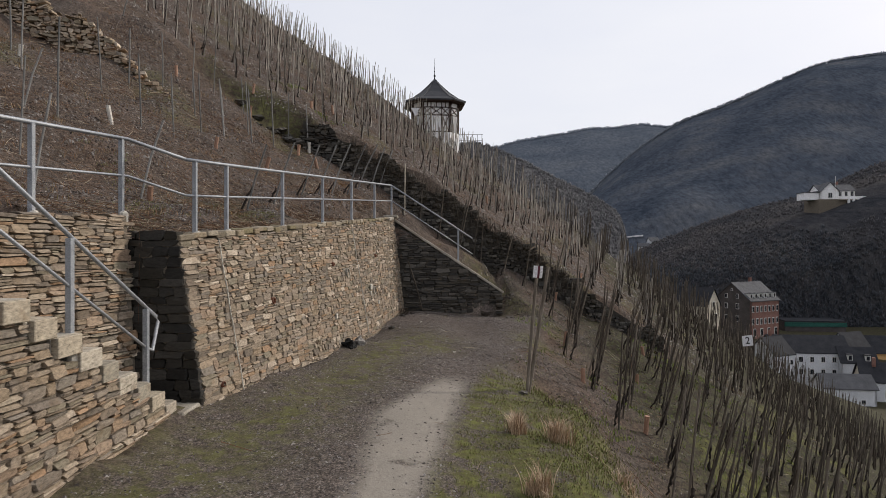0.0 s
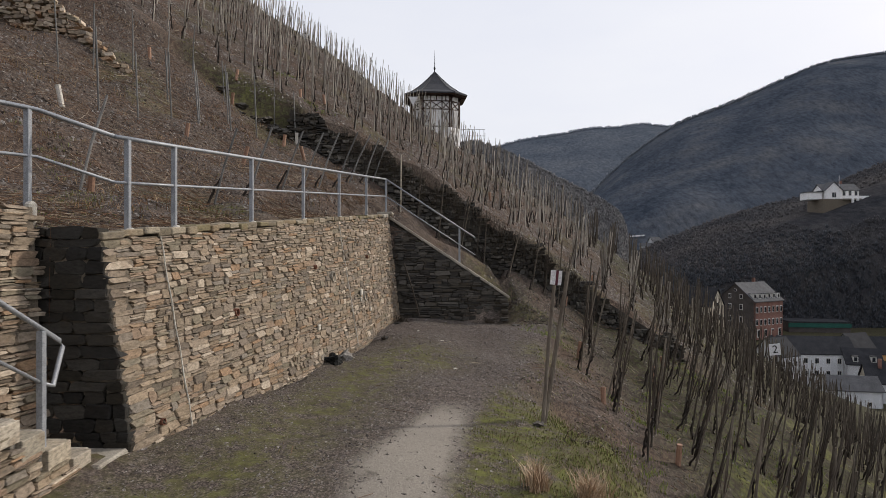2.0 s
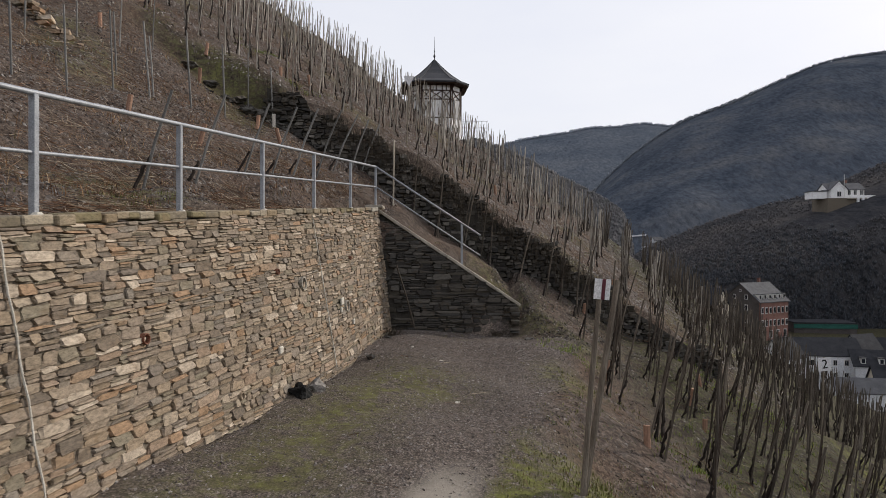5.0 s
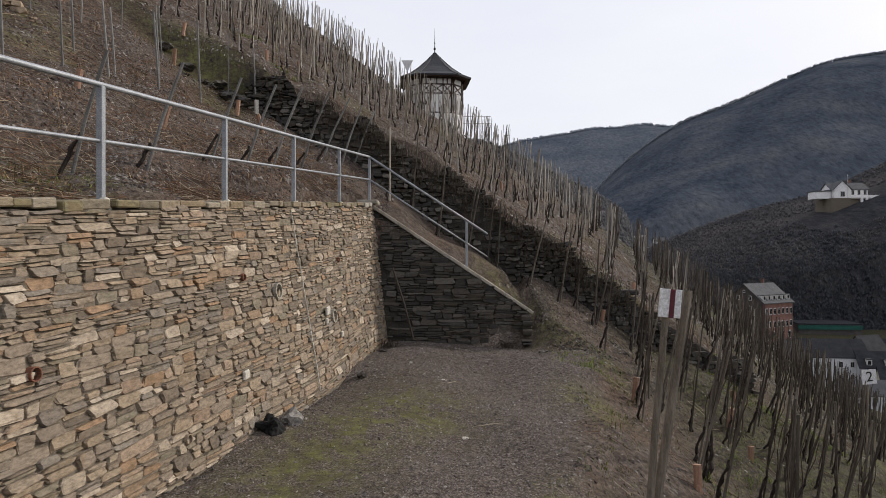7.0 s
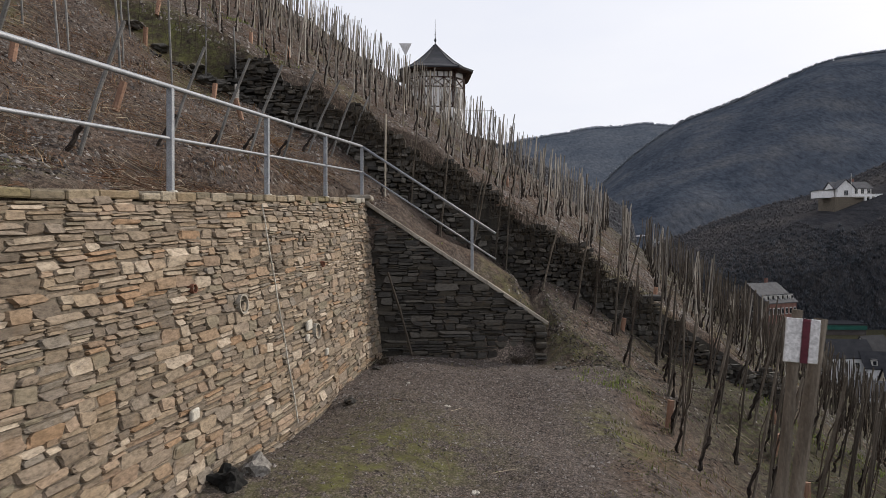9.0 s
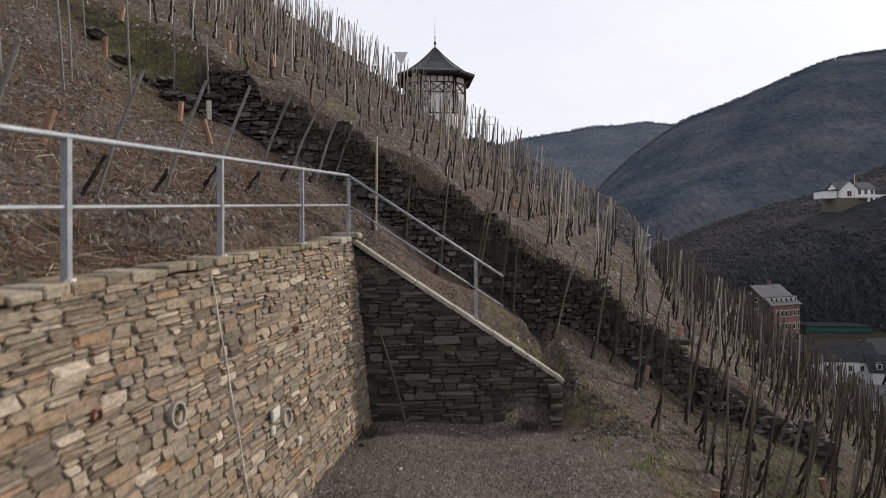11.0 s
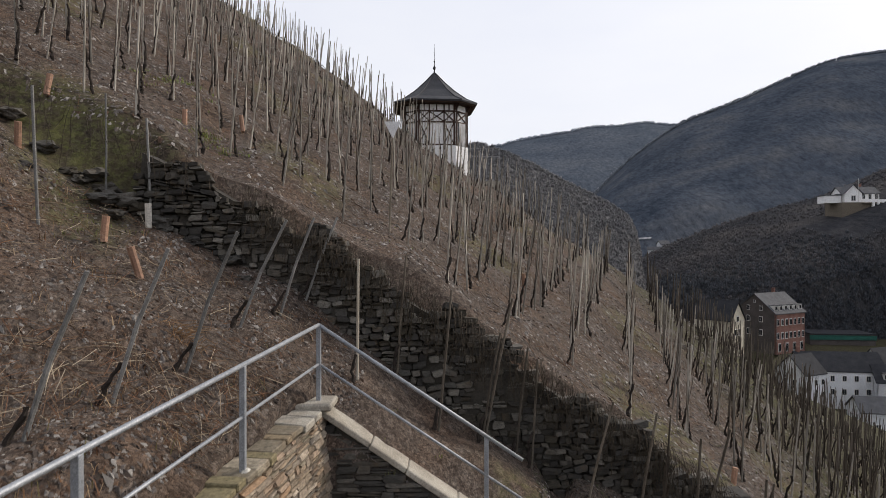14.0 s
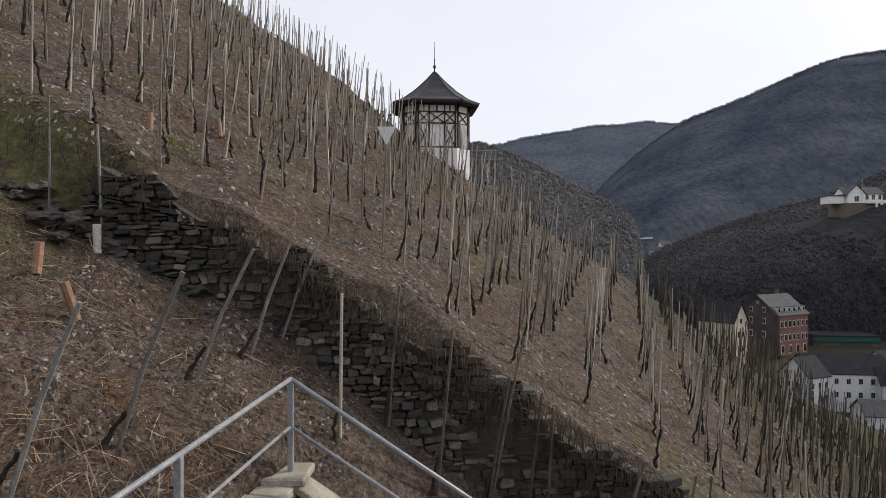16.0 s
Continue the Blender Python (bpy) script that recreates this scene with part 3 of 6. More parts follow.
def build_wing_wall():
    wall = thing("wing_wall", "dark slate wing wall with a sloping concrete coping", "wall", kind="structure")
    secs = []
    for x in np.linspace(-1.5, 1.8, 7):
        zt, zf = wing_top(x) - 0.07, -0.4
        secs.append([(x, wing_face(x, zf) + 0.06, zf), (x, wing_face(x, zt) + 0.06, zt), (x, 20.25, zt), (x, 20.25, zf)])
    prism("wall_core", secs, M_EARTHCORE, wall)
    place = lambda u, v: (u, float(wing_face(u, v)), v)
    cells = courses(-1.7, 1.88, -0.15, 2.7, rs, (0.07, 0.14), (0.15, 0.45), (0.4, 0.42, 0.18))

    def keep(u, v, w, h):
        left = float(face_x(19.8, v)) - 0.05
        return left + w / 2 - 0.06 < u < 1.86 - w / 2 + 0.04 and v + h * 0.3 < wing_top(u) - 0.08
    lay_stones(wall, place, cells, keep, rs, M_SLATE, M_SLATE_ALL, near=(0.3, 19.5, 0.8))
    # the free end
    end = lambda u, v: (1.82, u, v)
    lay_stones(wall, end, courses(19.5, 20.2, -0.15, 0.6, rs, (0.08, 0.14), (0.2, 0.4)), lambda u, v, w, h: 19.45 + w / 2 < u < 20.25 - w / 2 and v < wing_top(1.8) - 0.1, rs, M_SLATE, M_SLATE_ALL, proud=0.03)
    x = -1.62
    while x < 1.83:
        w = min(rs.uniform(0.42, 0.68), 1.9 - x)
        a, b = Vector((x + 0.004, 0, wing_top(x))), Vector((x + w - 0.004, 0, wing_top(x + w)))
        d = b - a
        mid = (a + b) / 2
        y = 0.5 * (float(wing_face(mid.x, mid.z)) + 20.2) - 0.03
        m = Matrix.Translation((mid.x, y, mid.z - 0.03 + rs.uniform(-0.008, 0.008))) @ pose(0, 0, 0, rs.uniform(-1, 1), math.degrees(math.atan2(-d.z, d.x)), 0)
        part("coping_slab", box_bm((d.length, 0.4, 0.075), m=m, bevel=0.012), M_CONCRETE, wall, "pale concrete coping slab")
        x += w


build_wing_wall()


def terrace_top(x):
    return 3.9 - 0.65 * np.maximum(x, 0) - 0.58 * np.minimum(x, 0) + 0.08 * np.minimum(0, x + 4)


def build_terrace_wall():
    wall = thing("terrace_wall", "old dark dry-stone terrace wall stepping down the slope", "wall", kind="structure")
    xs = np.linspace(-4.9, 7.6, 24)
    secs = []
    for x in xs:
        zf = float(slope_low(x, 22.1)) - 0.35
        zt = max(float(terrace_top(x)) - 0.32, zf + 0.3)
        secs.append([(x, 22.02, zf), (x, 22.17, zt), (x, 22.75, zt), (x, 22.75, zf)])
    prism("wall_core", secs, M_EARTHCORE, wall)
    place = lambda u, v: (u, 22.0 + 0.05 * math.sin(u * 1.9) + 0.12 * (v - float(slope_low(u, 22.1))), v)
    bump_top = lambda u: float(terrace_top(u)) + 0.14 * math.sin(u * 2.7) + 0.1 * math.sin(u * 6.1 + 1) - 0.05 - 0.35 * float(step01(4.85, 5.0, u)) + 0.2 * float(step01(5.4, 7.6, u))

    def keep(u, v, w, h):
        return float(height(u, 21.95)) - 0.25 < v < bump_top(u) - h * 0.3 - 0.22 * float(step01(-2.8, -3.8, u)) - 0.45 * float(step01(-4.6, -5.0, u)) and u > -4.95 and rs.random() < 0.96 and not (4.85 < u < 5.0)
    cells = courses(-8.6, 7.7, -5.5, 10.0, rs, (0.06, 0.14), (0.09, 0.25), (0.82, 0.18, 0.0), 0.01)
    lay_stones(wall, place, cells, keep, rs, M_OLDWALL, M_OLDWALL_ALL, depth=0.3, proud=0.09, near=(-2.0, 22.0, 4.5), tilt=6)
    part("end_slab", box_bm((0.6, 0.5, 0.12), (4.6, 22.42, float(terrace_top(4.6)) - 0.16), bevel=0.03), M_OLDWALL, wall, "large flat slab on the wall")


build_terrace_wall()


def stair_line(y):
    """The height of the stair's treads at y, as a slope."""
    return -0.2 + 0.183 * (7.8 - y) / 0.345


STAIR_X = -3.3


def back_x(y):
    return wall_x(y) - 0.6


def build_stair():
    stair = thing("stair", "stone stair with pale step ends climbing along the wall", "stairs", kind="structure")
    for k in range(12):
        y1 = 7.8 - 0.345 * k
        z1 = -0.2 + 0.183 * (k + 1)
        part("step", box_bm((STAIR_X - 0.02 - back_x(6) - 0.0, 0.39, 0.17), ((STAIR_X - 0.02 + back_x(6)) / 2, y1 - 0.17, z1 - 0.085), bevel=0.012), M_CONCRETE, stair, "pale worn stone step")
        part("step_end", box_bm((0.24, 0.31 + rs.uniform(-0.03, 0.06), 0.176), (STAIR_X - 0.09 + rs.uniform(0, 0.012), y1 - 0.18, z1 - 0.088 + rs.uniform(-0.008, 0.008)), bevel=0.007), M_LIME_STONE, stair, "pale dressed sandstone block")
    secs = []
    for y in np.linspace(8.0, 3.6, 8):
        zt = max(float(stair_line(y)) - 0.12, -0.28)
        secs.append([(STAIR_X + 0.04, y, -0.5), (STAIR_X - 0.06, y, zt), (-4.6, y, zt), (-4.6, y, -0.5)])
    prism("stair_core", secs, M_MORTAR, stair)
    place = lambda u, v: (STAIR_X + 0.06 - 0.05 * (v + 0.3), u, v)
    lay_stones(stair, place, courses(3.8, 7.9, -0.42, 2.2, rs), lambda u, v, w, h: v + h / 2 < stair_line(u) - 0.03 and u + w / 2 < 7.85, rs, M_STONE, M_STONE_ALL, near=(-3.3, 6.5, 0.3))
    part("landing", box_bm((0.95, 0.6, 0.2), (-3.62, 7.98, -0.25), bevel=0.02), M_CONCRETE, stair, "stained concrete landing")
    wall = thing("stair_wall", "rubble stone wall behind the stair", "wall", kind="structure")
    top = lambda y: 2.32 - 0.055 * (8.3 - y)
    secs = []
    for y in (8.2, 6.0, 3.0):
        secs.append([(back_x(y) + 0.12, y, -0.4), (back_x(y) - 0.04, y, top(y) - 0.04), (back_x(y) - 0.5, y, top(y) - 0.04), (back_x(y) - 0.5, y, -0.4)])
    prism("wall_core", secs, M_MORTAR, wall)
    place2 = lambda u, v: (back_x(u) + 0.06 * (2.3 - v), u, v)
    lay_stones(wall, place2, courses(3.2, 8.3, -0.3, 2.4, rs), lambda u, v, w, h: stair_line(u) - 0.15 < v and v + h * 0.4 < top(u) and u + w / 2 < 8.32, rs, M_STONE, M_STONE_ALL, near=(-4.2, 7.5, 1.6))
    # the shaded end of the retaining wall, its shade put into the stone colour
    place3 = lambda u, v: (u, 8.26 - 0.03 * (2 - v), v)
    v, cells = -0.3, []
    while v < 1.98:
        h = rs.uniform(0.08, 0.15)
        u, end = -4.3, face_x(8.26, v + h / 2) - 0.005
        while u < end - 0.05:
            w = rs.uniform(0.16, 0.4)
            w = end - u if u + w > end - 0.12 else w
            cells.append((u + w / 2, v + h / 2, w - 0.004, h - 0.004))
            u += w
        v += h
    lay_stones(wall, place3, cells, lambda *a: True, rs, M_END_SHADE, M_END_SHADE, tilt=1.0)


M_LIME_STONE = stone_material("pale_sandstone", [(0.33, 0.29, 0.235), (0.4, 0.355, 0.29), (0.28, 0.25, 0.2), (0.36, 0.31, 0.24)], False)
build_stair()

# ==== railings ====
def rail_post(parent, x, y, z, top, turn=9.0, foot=True):
    p = part("post", box_bm((0.055, 0.06, top - z + 0.12), (x, y, (top + z - 0.12) / 2), m=None, bevel=0.004), M_STEEL, parent)
    if foot:
        part("mortar_foot", box_bm((0.1, 0.11, 0.24), (x + 0.03, y, z - 0.1), bevel=0.03), M_LIME, p, "pale mortar footing")
    return p


def build_railings():
    rail = thing("railing", "galvanised steel pipe railing with two rails on the wall", "railing")
    for y in (8.83, 9.7, 11.75, 13.85, 15.9, 18.0, 19.97):
        rail_post(rail, wall_x(y) - 0.1, y, wall_top(y), wall_top(y) + 0.99)
    for x, y, z in ((-4.22, 8.3, 2.32), (-4.47, 6.87, 2.24), (-4.72, 5.2, 2.15)):
        rail_post(rail, x, y, z, z + 0.97)
    rail_post(rail, 0.48, 19.93, wing_top(0.48) - 0.05, 2.46)
    line = [(-5.0, 3.6, 3.04), (-4.47, 6.87, 3.22), (-4.19, 8.4, 3.3), (wall_x(8.6) - 0.1, 8.62, 3.06)]
    line += [(wall_x(y) - 0.1, y, wall_top(y) + 1.0) for y in (9.7, 13.0, 16.5, 19.97)]
    line += [(0.93, 19.9, 2.17)]
    for name, drop, r in (("top_rail", 0.0, 0.024), ("middle_rail", 0.49, 0.017)):
        for a, b in ((0, 4), (3, 8), (7, 9)):
            pts = [Vector(p) - Vector((0, 0, drop)) for p in line[a:b]]
            part(name, tube_bm(pts, r, 10), M_STEEL, rail, smooth=True)
    hand = thing("stair_railing", "galvanised steel stair handrail with a looped end", "railing")
    x = STAIR_X - 0.08
    for y in (7.2, 5.73, 4.2):
        z = float(stair_line(y)) - 0.02
        rail_post(hand, x, y, z + 0.05, z + 1.06)
    top = lambda y: (x, y, float(stair_line(y)) + 1.06)
    low = lambda y: (x, y, float(stair_line(y)) + 0.6)
    part("handrail", tube_bm([top(3.6), top(5.7), top(7.15), top(7.45), (x, 7.5, 0.98), (x, 7.36, 0.66), low(7.2)], 0.021, 10), M_STEEL, hand, smooth=True)
    part("lower_rail", tube_bm([low(3.6), low(5.7), low(7.2)], 0.016, 8), M_STEEL, hand, smooth=True)


build_railings()

# ==== half-timbered tower ====
M_PLASTER = speckled("white_plaster", (0.79, 0.78, 0.77), (0.85, 0.84, 0.83), (0.88, 0.87, 0.86), 1.2, 40.0, 0.9, relief=0.15)
M_TIMBER = speckled("dark_timber", (0.03, 0.018, 0.014), (0.05, 0.028, 0.02), (0.075, 0.042, 0.03), 3.0, 40.0, 0.8, stretch=(1, 1, 0.2))
M_ROOF = speckled("slate_roof", (0.026, 0.027, 0.032), (0.04, 0.041, 0.047), (0.058, 0.059, 0.065), 2.0, 26.0, 0.6, relief=0.4, depth=0.03)
M_ZINC = speckled("grey_zinc", (0.2, 0.2, 0.21), (0.28, 0.28, 0.29), (0.35, 0.35, 0.36), 2.0, 30.0, 0.5, 0.3)


def ring8(half, cut, z, turn):
    """A square with its corners cut off, anticlockwise; side 0 faces the turn's own -y."""
    a = half - cut
    pts = [(-a, -half), (a, -half), (half, -a), (half, a), (a, half), (-a, half), (-half, a), (-half, -a)]
    co, si = math.cos(turn), math.sin(turn)
    return [Vector((x * co - y * si, x * si + y * co, z)) for x, y in pts]


def beam(a, b, wide, out, parent, name="beam", thick=0.07):
    """A flat timber from a to b on a wall that faces out."""
    a, b, out = Vector(a), Vector(b), Vector(out)
    d = b - a
    side = d.cross(out).normalized()
    m = Matrix((d.normalized(), side, out)).transposed().to_4x4()
    m.translation = (a + b) / 2 + out * (thick / 2 - 0.02)
    part(name, box_bm((d.length, wide, thick), m=m), M_TIMBER, parent)


def build_tower():
    tower = thing("tower", "half-timbered white tower with cut corners and a pointed slate roof", "tower", (-0.6, 45.3, 0))
    turn = radians(5)
    body, base = ring8(1.61, 0.68, 0, turn), ring8(1.66, 0.7, 0, turn)
    prism("plinth", [[(*v.xy, 7.4) for v in base], [(*v.xy, 9.92) for v in base]], M_PLASTER, tower)
    prism("wall", [[(*v.xy, 9.92) for v in body], [(*v.xy, 12.05) for v in body]], M_PLASTER, tower)
    for k in range(8):
        a, b = body[k], body[(k + 1) % 8]
        out = ((a + b) / 2).normalized()
        at_ = lambda s, z: a.lerp(b, s) + Vector((0, 0, z))
        for z in (9.96, 11.1, 11.64, 12.0):
            beam(at_(0, z), at_(1, z), 0.066, out, tower)
        wide = k % 2 == 0
        e = 0.022 if wide else 0.09
        for s in (e, 1 - e):
            beam(at_(s, 9.92), at_(s, 12.05), 0.085, out, tower, "post", 0.074)
        bays = ((0.03, 0.3), (0.3, 0.7), (0.7, 0.97)) if wide else ((0.1, 0.9),)
        for n, (s0, s1) in enumerate(bays):
            if wide and k == 6:
                continue
            beam(at_(s0, 11.12), at_(s1, 11.62), 0.05, out, tower, "brace")
            beam(at_(s0, 11.62), at_(s1, 11.12), 0.05, out, tower, "brace", 0.064)
            if wide:
                beam(at_((s0 + s1) / 2, 11.64), at_((s0 + s1) / 2, 12.0), 0.06, out, tower, "stud")
            if wide and n != 1:
                beam(at_(s0, 9.98), at_(s1, 11.08), 0.05, out, tower, "brace")
                beam(at_(s0, 11.08), at_(s1, 9.98), 0.05, out, tower, "brace", 0.064)
        if wide:
            for s in (0.3, 0.7):
                beam(at_(s, 9.96), at_(s, 12.0), 0.06, out, tower, "post", 0.074)
        if k == 1:
            m = Matrix.Translation(at_(0.5, 10.5) + out * 0.05) @ pose(0, 0, 0, 0, 0, math.degrees(math.atan2(out.y, out.x)) + 90)
            part("boarded_panel", box_bm((0.5, 0.06, 1.15), m=m), M_ZINC, tower, "grey boarded panel")
        for s in (0.02, 0.98):
            p = at_(s, 11.72)
            beam(p, p + out * 0.3 + Vector((0, 0, 0.36)), 0.06, (b - a).normalized(), tower, "bracket")
    # the bell-cast roof
    secs = []
    for half, cut, z in ((2.09, 0.9, 12.06), (2.11, 0.91, 12.14), (1.6, 0.69, 12.4), (1.02, 0.44, 12.88), (0.48, 0.2, 13.44), (0.06, 0.026, 13.95)):
        secs.append([(*v.xy, z) for v in ring8(half, cut, 0, turn)])
    roof = prism("roof", secs, M_ROOF, tower)
    for k in range(8):
        pts = [Vector(s[k]) + Vector((0, 0, 0.012)) for s in secs[1:]]
        part("hip", tube_bm(pts, 0.022, 5), M_ROOF, roof)
    prism("eave_board", [[(*v.xy, 12.0) for v in ring8(2.03, 0.87, 0, turn)], [(*v.xy, 12.08) for v in ring8(2.06, 0.89, 0, turn)]], M_TIMBER, tower)
    part("finial", tube_bm([(0, 0, z) for z in (13.9, 14.14, 14.18, 14.28, 14.32, 14.52, 14.57, 14.62, 15.5)], [0.05, 0.03, 0.07, 0.07, 0.03, 0.02, 0.042, 0.018, 0.007], 8), M_ROOF, tower, "dark metal finial")
    fence = thing("terrace_fence", "thin grey steel fence beside the tower", "fence", (-0.6, 45.3, 0))
    for k in range(6):
        part("post", tube_bm([(1.75 + 0.32 * k, -0.6, 8.2), (1.75 + 0.32 * k, -0.6, 9.95)], 0.016, 5), M_ZINC, fence)
    for z in (9.5, 9.93):
        part("rail", tube_bm([(1.6, -0.6, z), (3.4, -0.6, z)], 0.016, 5), M_ZINC, fence)
    part("slab", box_bm((1.9, 1.6, 1.0), (2.5, 0.2, 7.75)), M_CONCRETE, fence)


build_tower()

# ==== grapevines ====
M_STAKE = speckled("weathered_stake", (0.055, 0.044, 0.033), (0.092, 0.076, 0.059), (0.17, 0.146, 0.118), 3.0, 40.0, 0.9, vary=0.45, stretch=(4, 4, 0.5))
M_STAKE_ALL = speckled("weathered_stake_joined", (0.055, 0.044, 0.033), (0.092, 0.076, 0.059), (0.17, 0.146, 0.118), 3.0, 40.0, 0.9, vary=0.45, islands=True, stretch=(4, 4, 0.5))
M_STAKE_NEW = speckled("pale_stake_joined", (0.22, 0.195, 0.16), (0.34, 0.305, 0.26), (0.46, 0.42, 0.365), 3.0, 40.0, 0.9, vary=0.5, islands=True, stretch=(4, 4, 0.5))
M_BARK = speckled("vine_bark", (0.016, 0.012, 0.01), (0.028, 0.021, 0.017), (0.05, 0.038, 0.03), 6.0, 50.0, 0.95, relief=0.8)
M_CANE = speckled("vine_cane", (0.03, 0.02, 0.015), (0.05, 0.034, 0.024), (0.085, 0.06, 0.042), 6.0, 50.0, 0.8)
M_TUBE = speckled("orange_guard", (0.24, 0.13, 0.085), (0.31, 0.18, 0.12), (0.38, 0.24, 0.17), 3.0, 30.0, 0.7, vary=0.25)
M_TUBE_PALE = speckled("pale_guard", (0.5, 0.45, 0.38), (0.6, 0.56, 0.5), (0.7, 0.67, 0.6), 3.0, 30.0, 0.6)
M_PALE_STAKE = speckled("split_pale_stake", (0.3, 0.255, 0.2), (0.42, 0.37, 0.3), (0.55, 0.5, 0.42), 3.0, 40.0, 0.9, stretch=(4, 4, 0.5))
M_POLE = speckled("grey_pole", (0.12, 0.115, 0.11), (0.19, 0.185, 0.175), (0.27, 0.265, 0.255), 4.0, 50.0, 0.7, vary=0.3)


def vine_variant(r):
    """Meshes of a stake, a gnarled trunk and its tied canes."""
    h = r.uniform(1.7, 2.12)
    lean = (r.gauss(0.13, 0.055) * h, r.gauss(0.0, 0.04) * h)
    k = r.uniform(0.014, 0.021)
    stake = tube_bm([(0, 0, -0.15), (lean[0] * 0.5 + r.uniform(-0.01, 0.01), lean[1] * 0.5, h * 0.5), (lean[0], lean[1], h)], [k, k * 0.95, k * 0.8], 6)
    n, th = 9, r.uniform(0.42, 0.85)
    side, a0 = r.uniform(0.04, 0.12), r.uniform(0, 6.28)
    pts, rad = [], []
    for j in range(n):
        s = j / (n - 1)
        off = side * (1 - s) ** 1.3 + 0.03
        a = a0 + 1.1 * s
        pts.append((lean[0] * s * th / h + off * math.cos(a) + r.uniform(-0.022, 0.022), lean[1] * s * th / h + off * math.sin(a) + r.uniform(-0.022, 0.022), -0.08 + s * th))
        rad.append((0.03 - 0.013 * s) * r.uniform(0.65, 1.5))
    rad[-1] *= 1.35
    trunk = tube_bm(pts, rad, 6)
    canes = []
    for c in range(r.choice((2, 3, 3))):
        p = Vector(pts[-1])
        line = [p]
        a = r.uniform(0, 6.28)
        bow = r.uniform(0.015, 0.07)
        top = min(h, th + r.uniform(0.5, 1.1))
        for j in range(1, 6):
            s = j / 5
            w = bow * math.sin(math.pi * s)
            z = th + (top - th) * s
            line.append(Vector((lean[0] * z / h + w * math.cos(a) + r.uniform(-0.015, 0.015), lean[1] * z / h + w * math.sin(a), z)))
        canes.append(bm_mesh("cane", tube_bm(line, [0.008, 0.007, 0.006, 0.006, 0.005, 0.004], 4), M_CANE))
    return bm_mesh("stake", stake, M_STAKE), bm_mesh("trunk", trunk, M_BARK), *canes


rv = random.Random(77)
VARIANTS = [vine_variant(rv) for _ in range(14)]


def vine_places():
    out = []
    # rows run nearly level along the hill
    for row in range(-25, 52):
        for k in range(0, 57):
            y = 23.2 + k * 0.76 + rv.uniform(-0.12, 0.12)
            x = -1.2 + row * 1.08 + 0.29 * (y - 23) + rv.uniform(-0.09, 0.09)
            if 23.15 < y < float(crest_y(x)) + 1.5 and -27 < x < 44 and rv.random() > 0.07:
                if (x + 0.6) ** 2 + (y - 45.3) ** 2 > 5.5 and not (abs(x + 1.15) < 0.45 and y < 24.6):
                    out.append((x, y))
    for row in range(7, 52):
        for k in range(0, 44):
            y = 23.0 + k * 0.95 + rv.uniform(-0.3, 0.3)
            x = -0.66 + row * 1.08 + 0.29 * (y - 23) + rv.uniform(-0.2, 0.2)
            if x > 8.5 and y < float(crest_y(x)) + 1.5 and x < 44 and rv.random() > 0.25:
                out.append((x, y))
    for row in range(0, 76):
        for k in range(0, 30):
            y = 2.0 + k * 0.7 + rv.uniform(-0.2, 0.2)
            x = -3.2 + row * 0.76 + 0.29 * (y - 10) + rv.uniform(-0.14, 0.14)
            clear = 3.05 + 0.1 * step01(13, 18, y)
            if y < 21.6 and x > clear and x < 40 and y > 4 and not (x < 3.2 and y > 16.8 and y < 20.4) and rv.random() > 0.16 and not (18.0 < y and abs(x - 0.482 * y) < 0.5):
                out.append((x, y))
    return out


def build_vines():
    places = vine_places()
    near = [p for p in places if p[1] < 22 and p[0] < 10]
    near.sort(key=lambda p: math.hypot(p[0] - 0.5, p[1] - 16))
    near = near[:230]
    chosen = set(near)
    zs = height([p[0] for p in places], [p[1] for p in places])
    clouds = ([], [], [], [])
    arrays = [[mesh_arrays(me) for me in v] for v in VARIANTS]
    protos = {}
    for (x, y), z in zip(places, zs):
        k = rv.randrange(len(VARIANTS))
        spin = rv.uniform(-22, 22)
        size = rv.uniform(0.9, 1.08)
        tip = rv.uniform(-3, 3)
        m = pose(x, y, float(z), tip, rv.uniform(-4, 4) + (-3.0 if y > 22.5 else rv.uniform(1.0, 9.0)), spin)
        if (x, y) in chosen:
            if k not in protos:
                v = thing("grapevine", "bare gnarled grapevine tied to a weathered wooden stake", "grapevine", group="grapevines on stakes")
                for nm, me in zip(("stake", "trunk", "cane", "cane", "cane"), VARIANTS[k]):
                    part(nm, me, None, v)
                v.matrix_basis = m
                protos[k] = v
            else:
                copy_thing(protos[k], m)
            continue
        a = np.array(m)
        far = math.hypot(x, y - 12) > 24
        for j in range(len(arrays[k])):
            if far and j > 1 and rv.random() < 0.5:
                continue
            v, f = arrays[k][j]
            clouds[3 if j == 0 and y > 22.5 and x < 6 + 4 * rv.random() else min(j, 2)].append(((v * size) @ a[:3, :3].T + a[:3, 3], f))
    joined("vine_stakes", clouds[0], M_STAKE_ALL, None, "rows of weathered wooden vine stakes on the slope", "vine stakes")
    joined("vine_stakes", clouds[3], M_STAKE_NEW, None, "rows of pale newer vine stakes above the terrace", "vine stakes")
    joined("vine_trunks", clouds[1], M_BARK, None, "rows of dark gnarled vine trunks on the slope", "grapevines")
    joined("vine_canes", clouds[2], M_CANE, None, "bare brown vine canes tied to stakes", "vine canes")


build_vines()


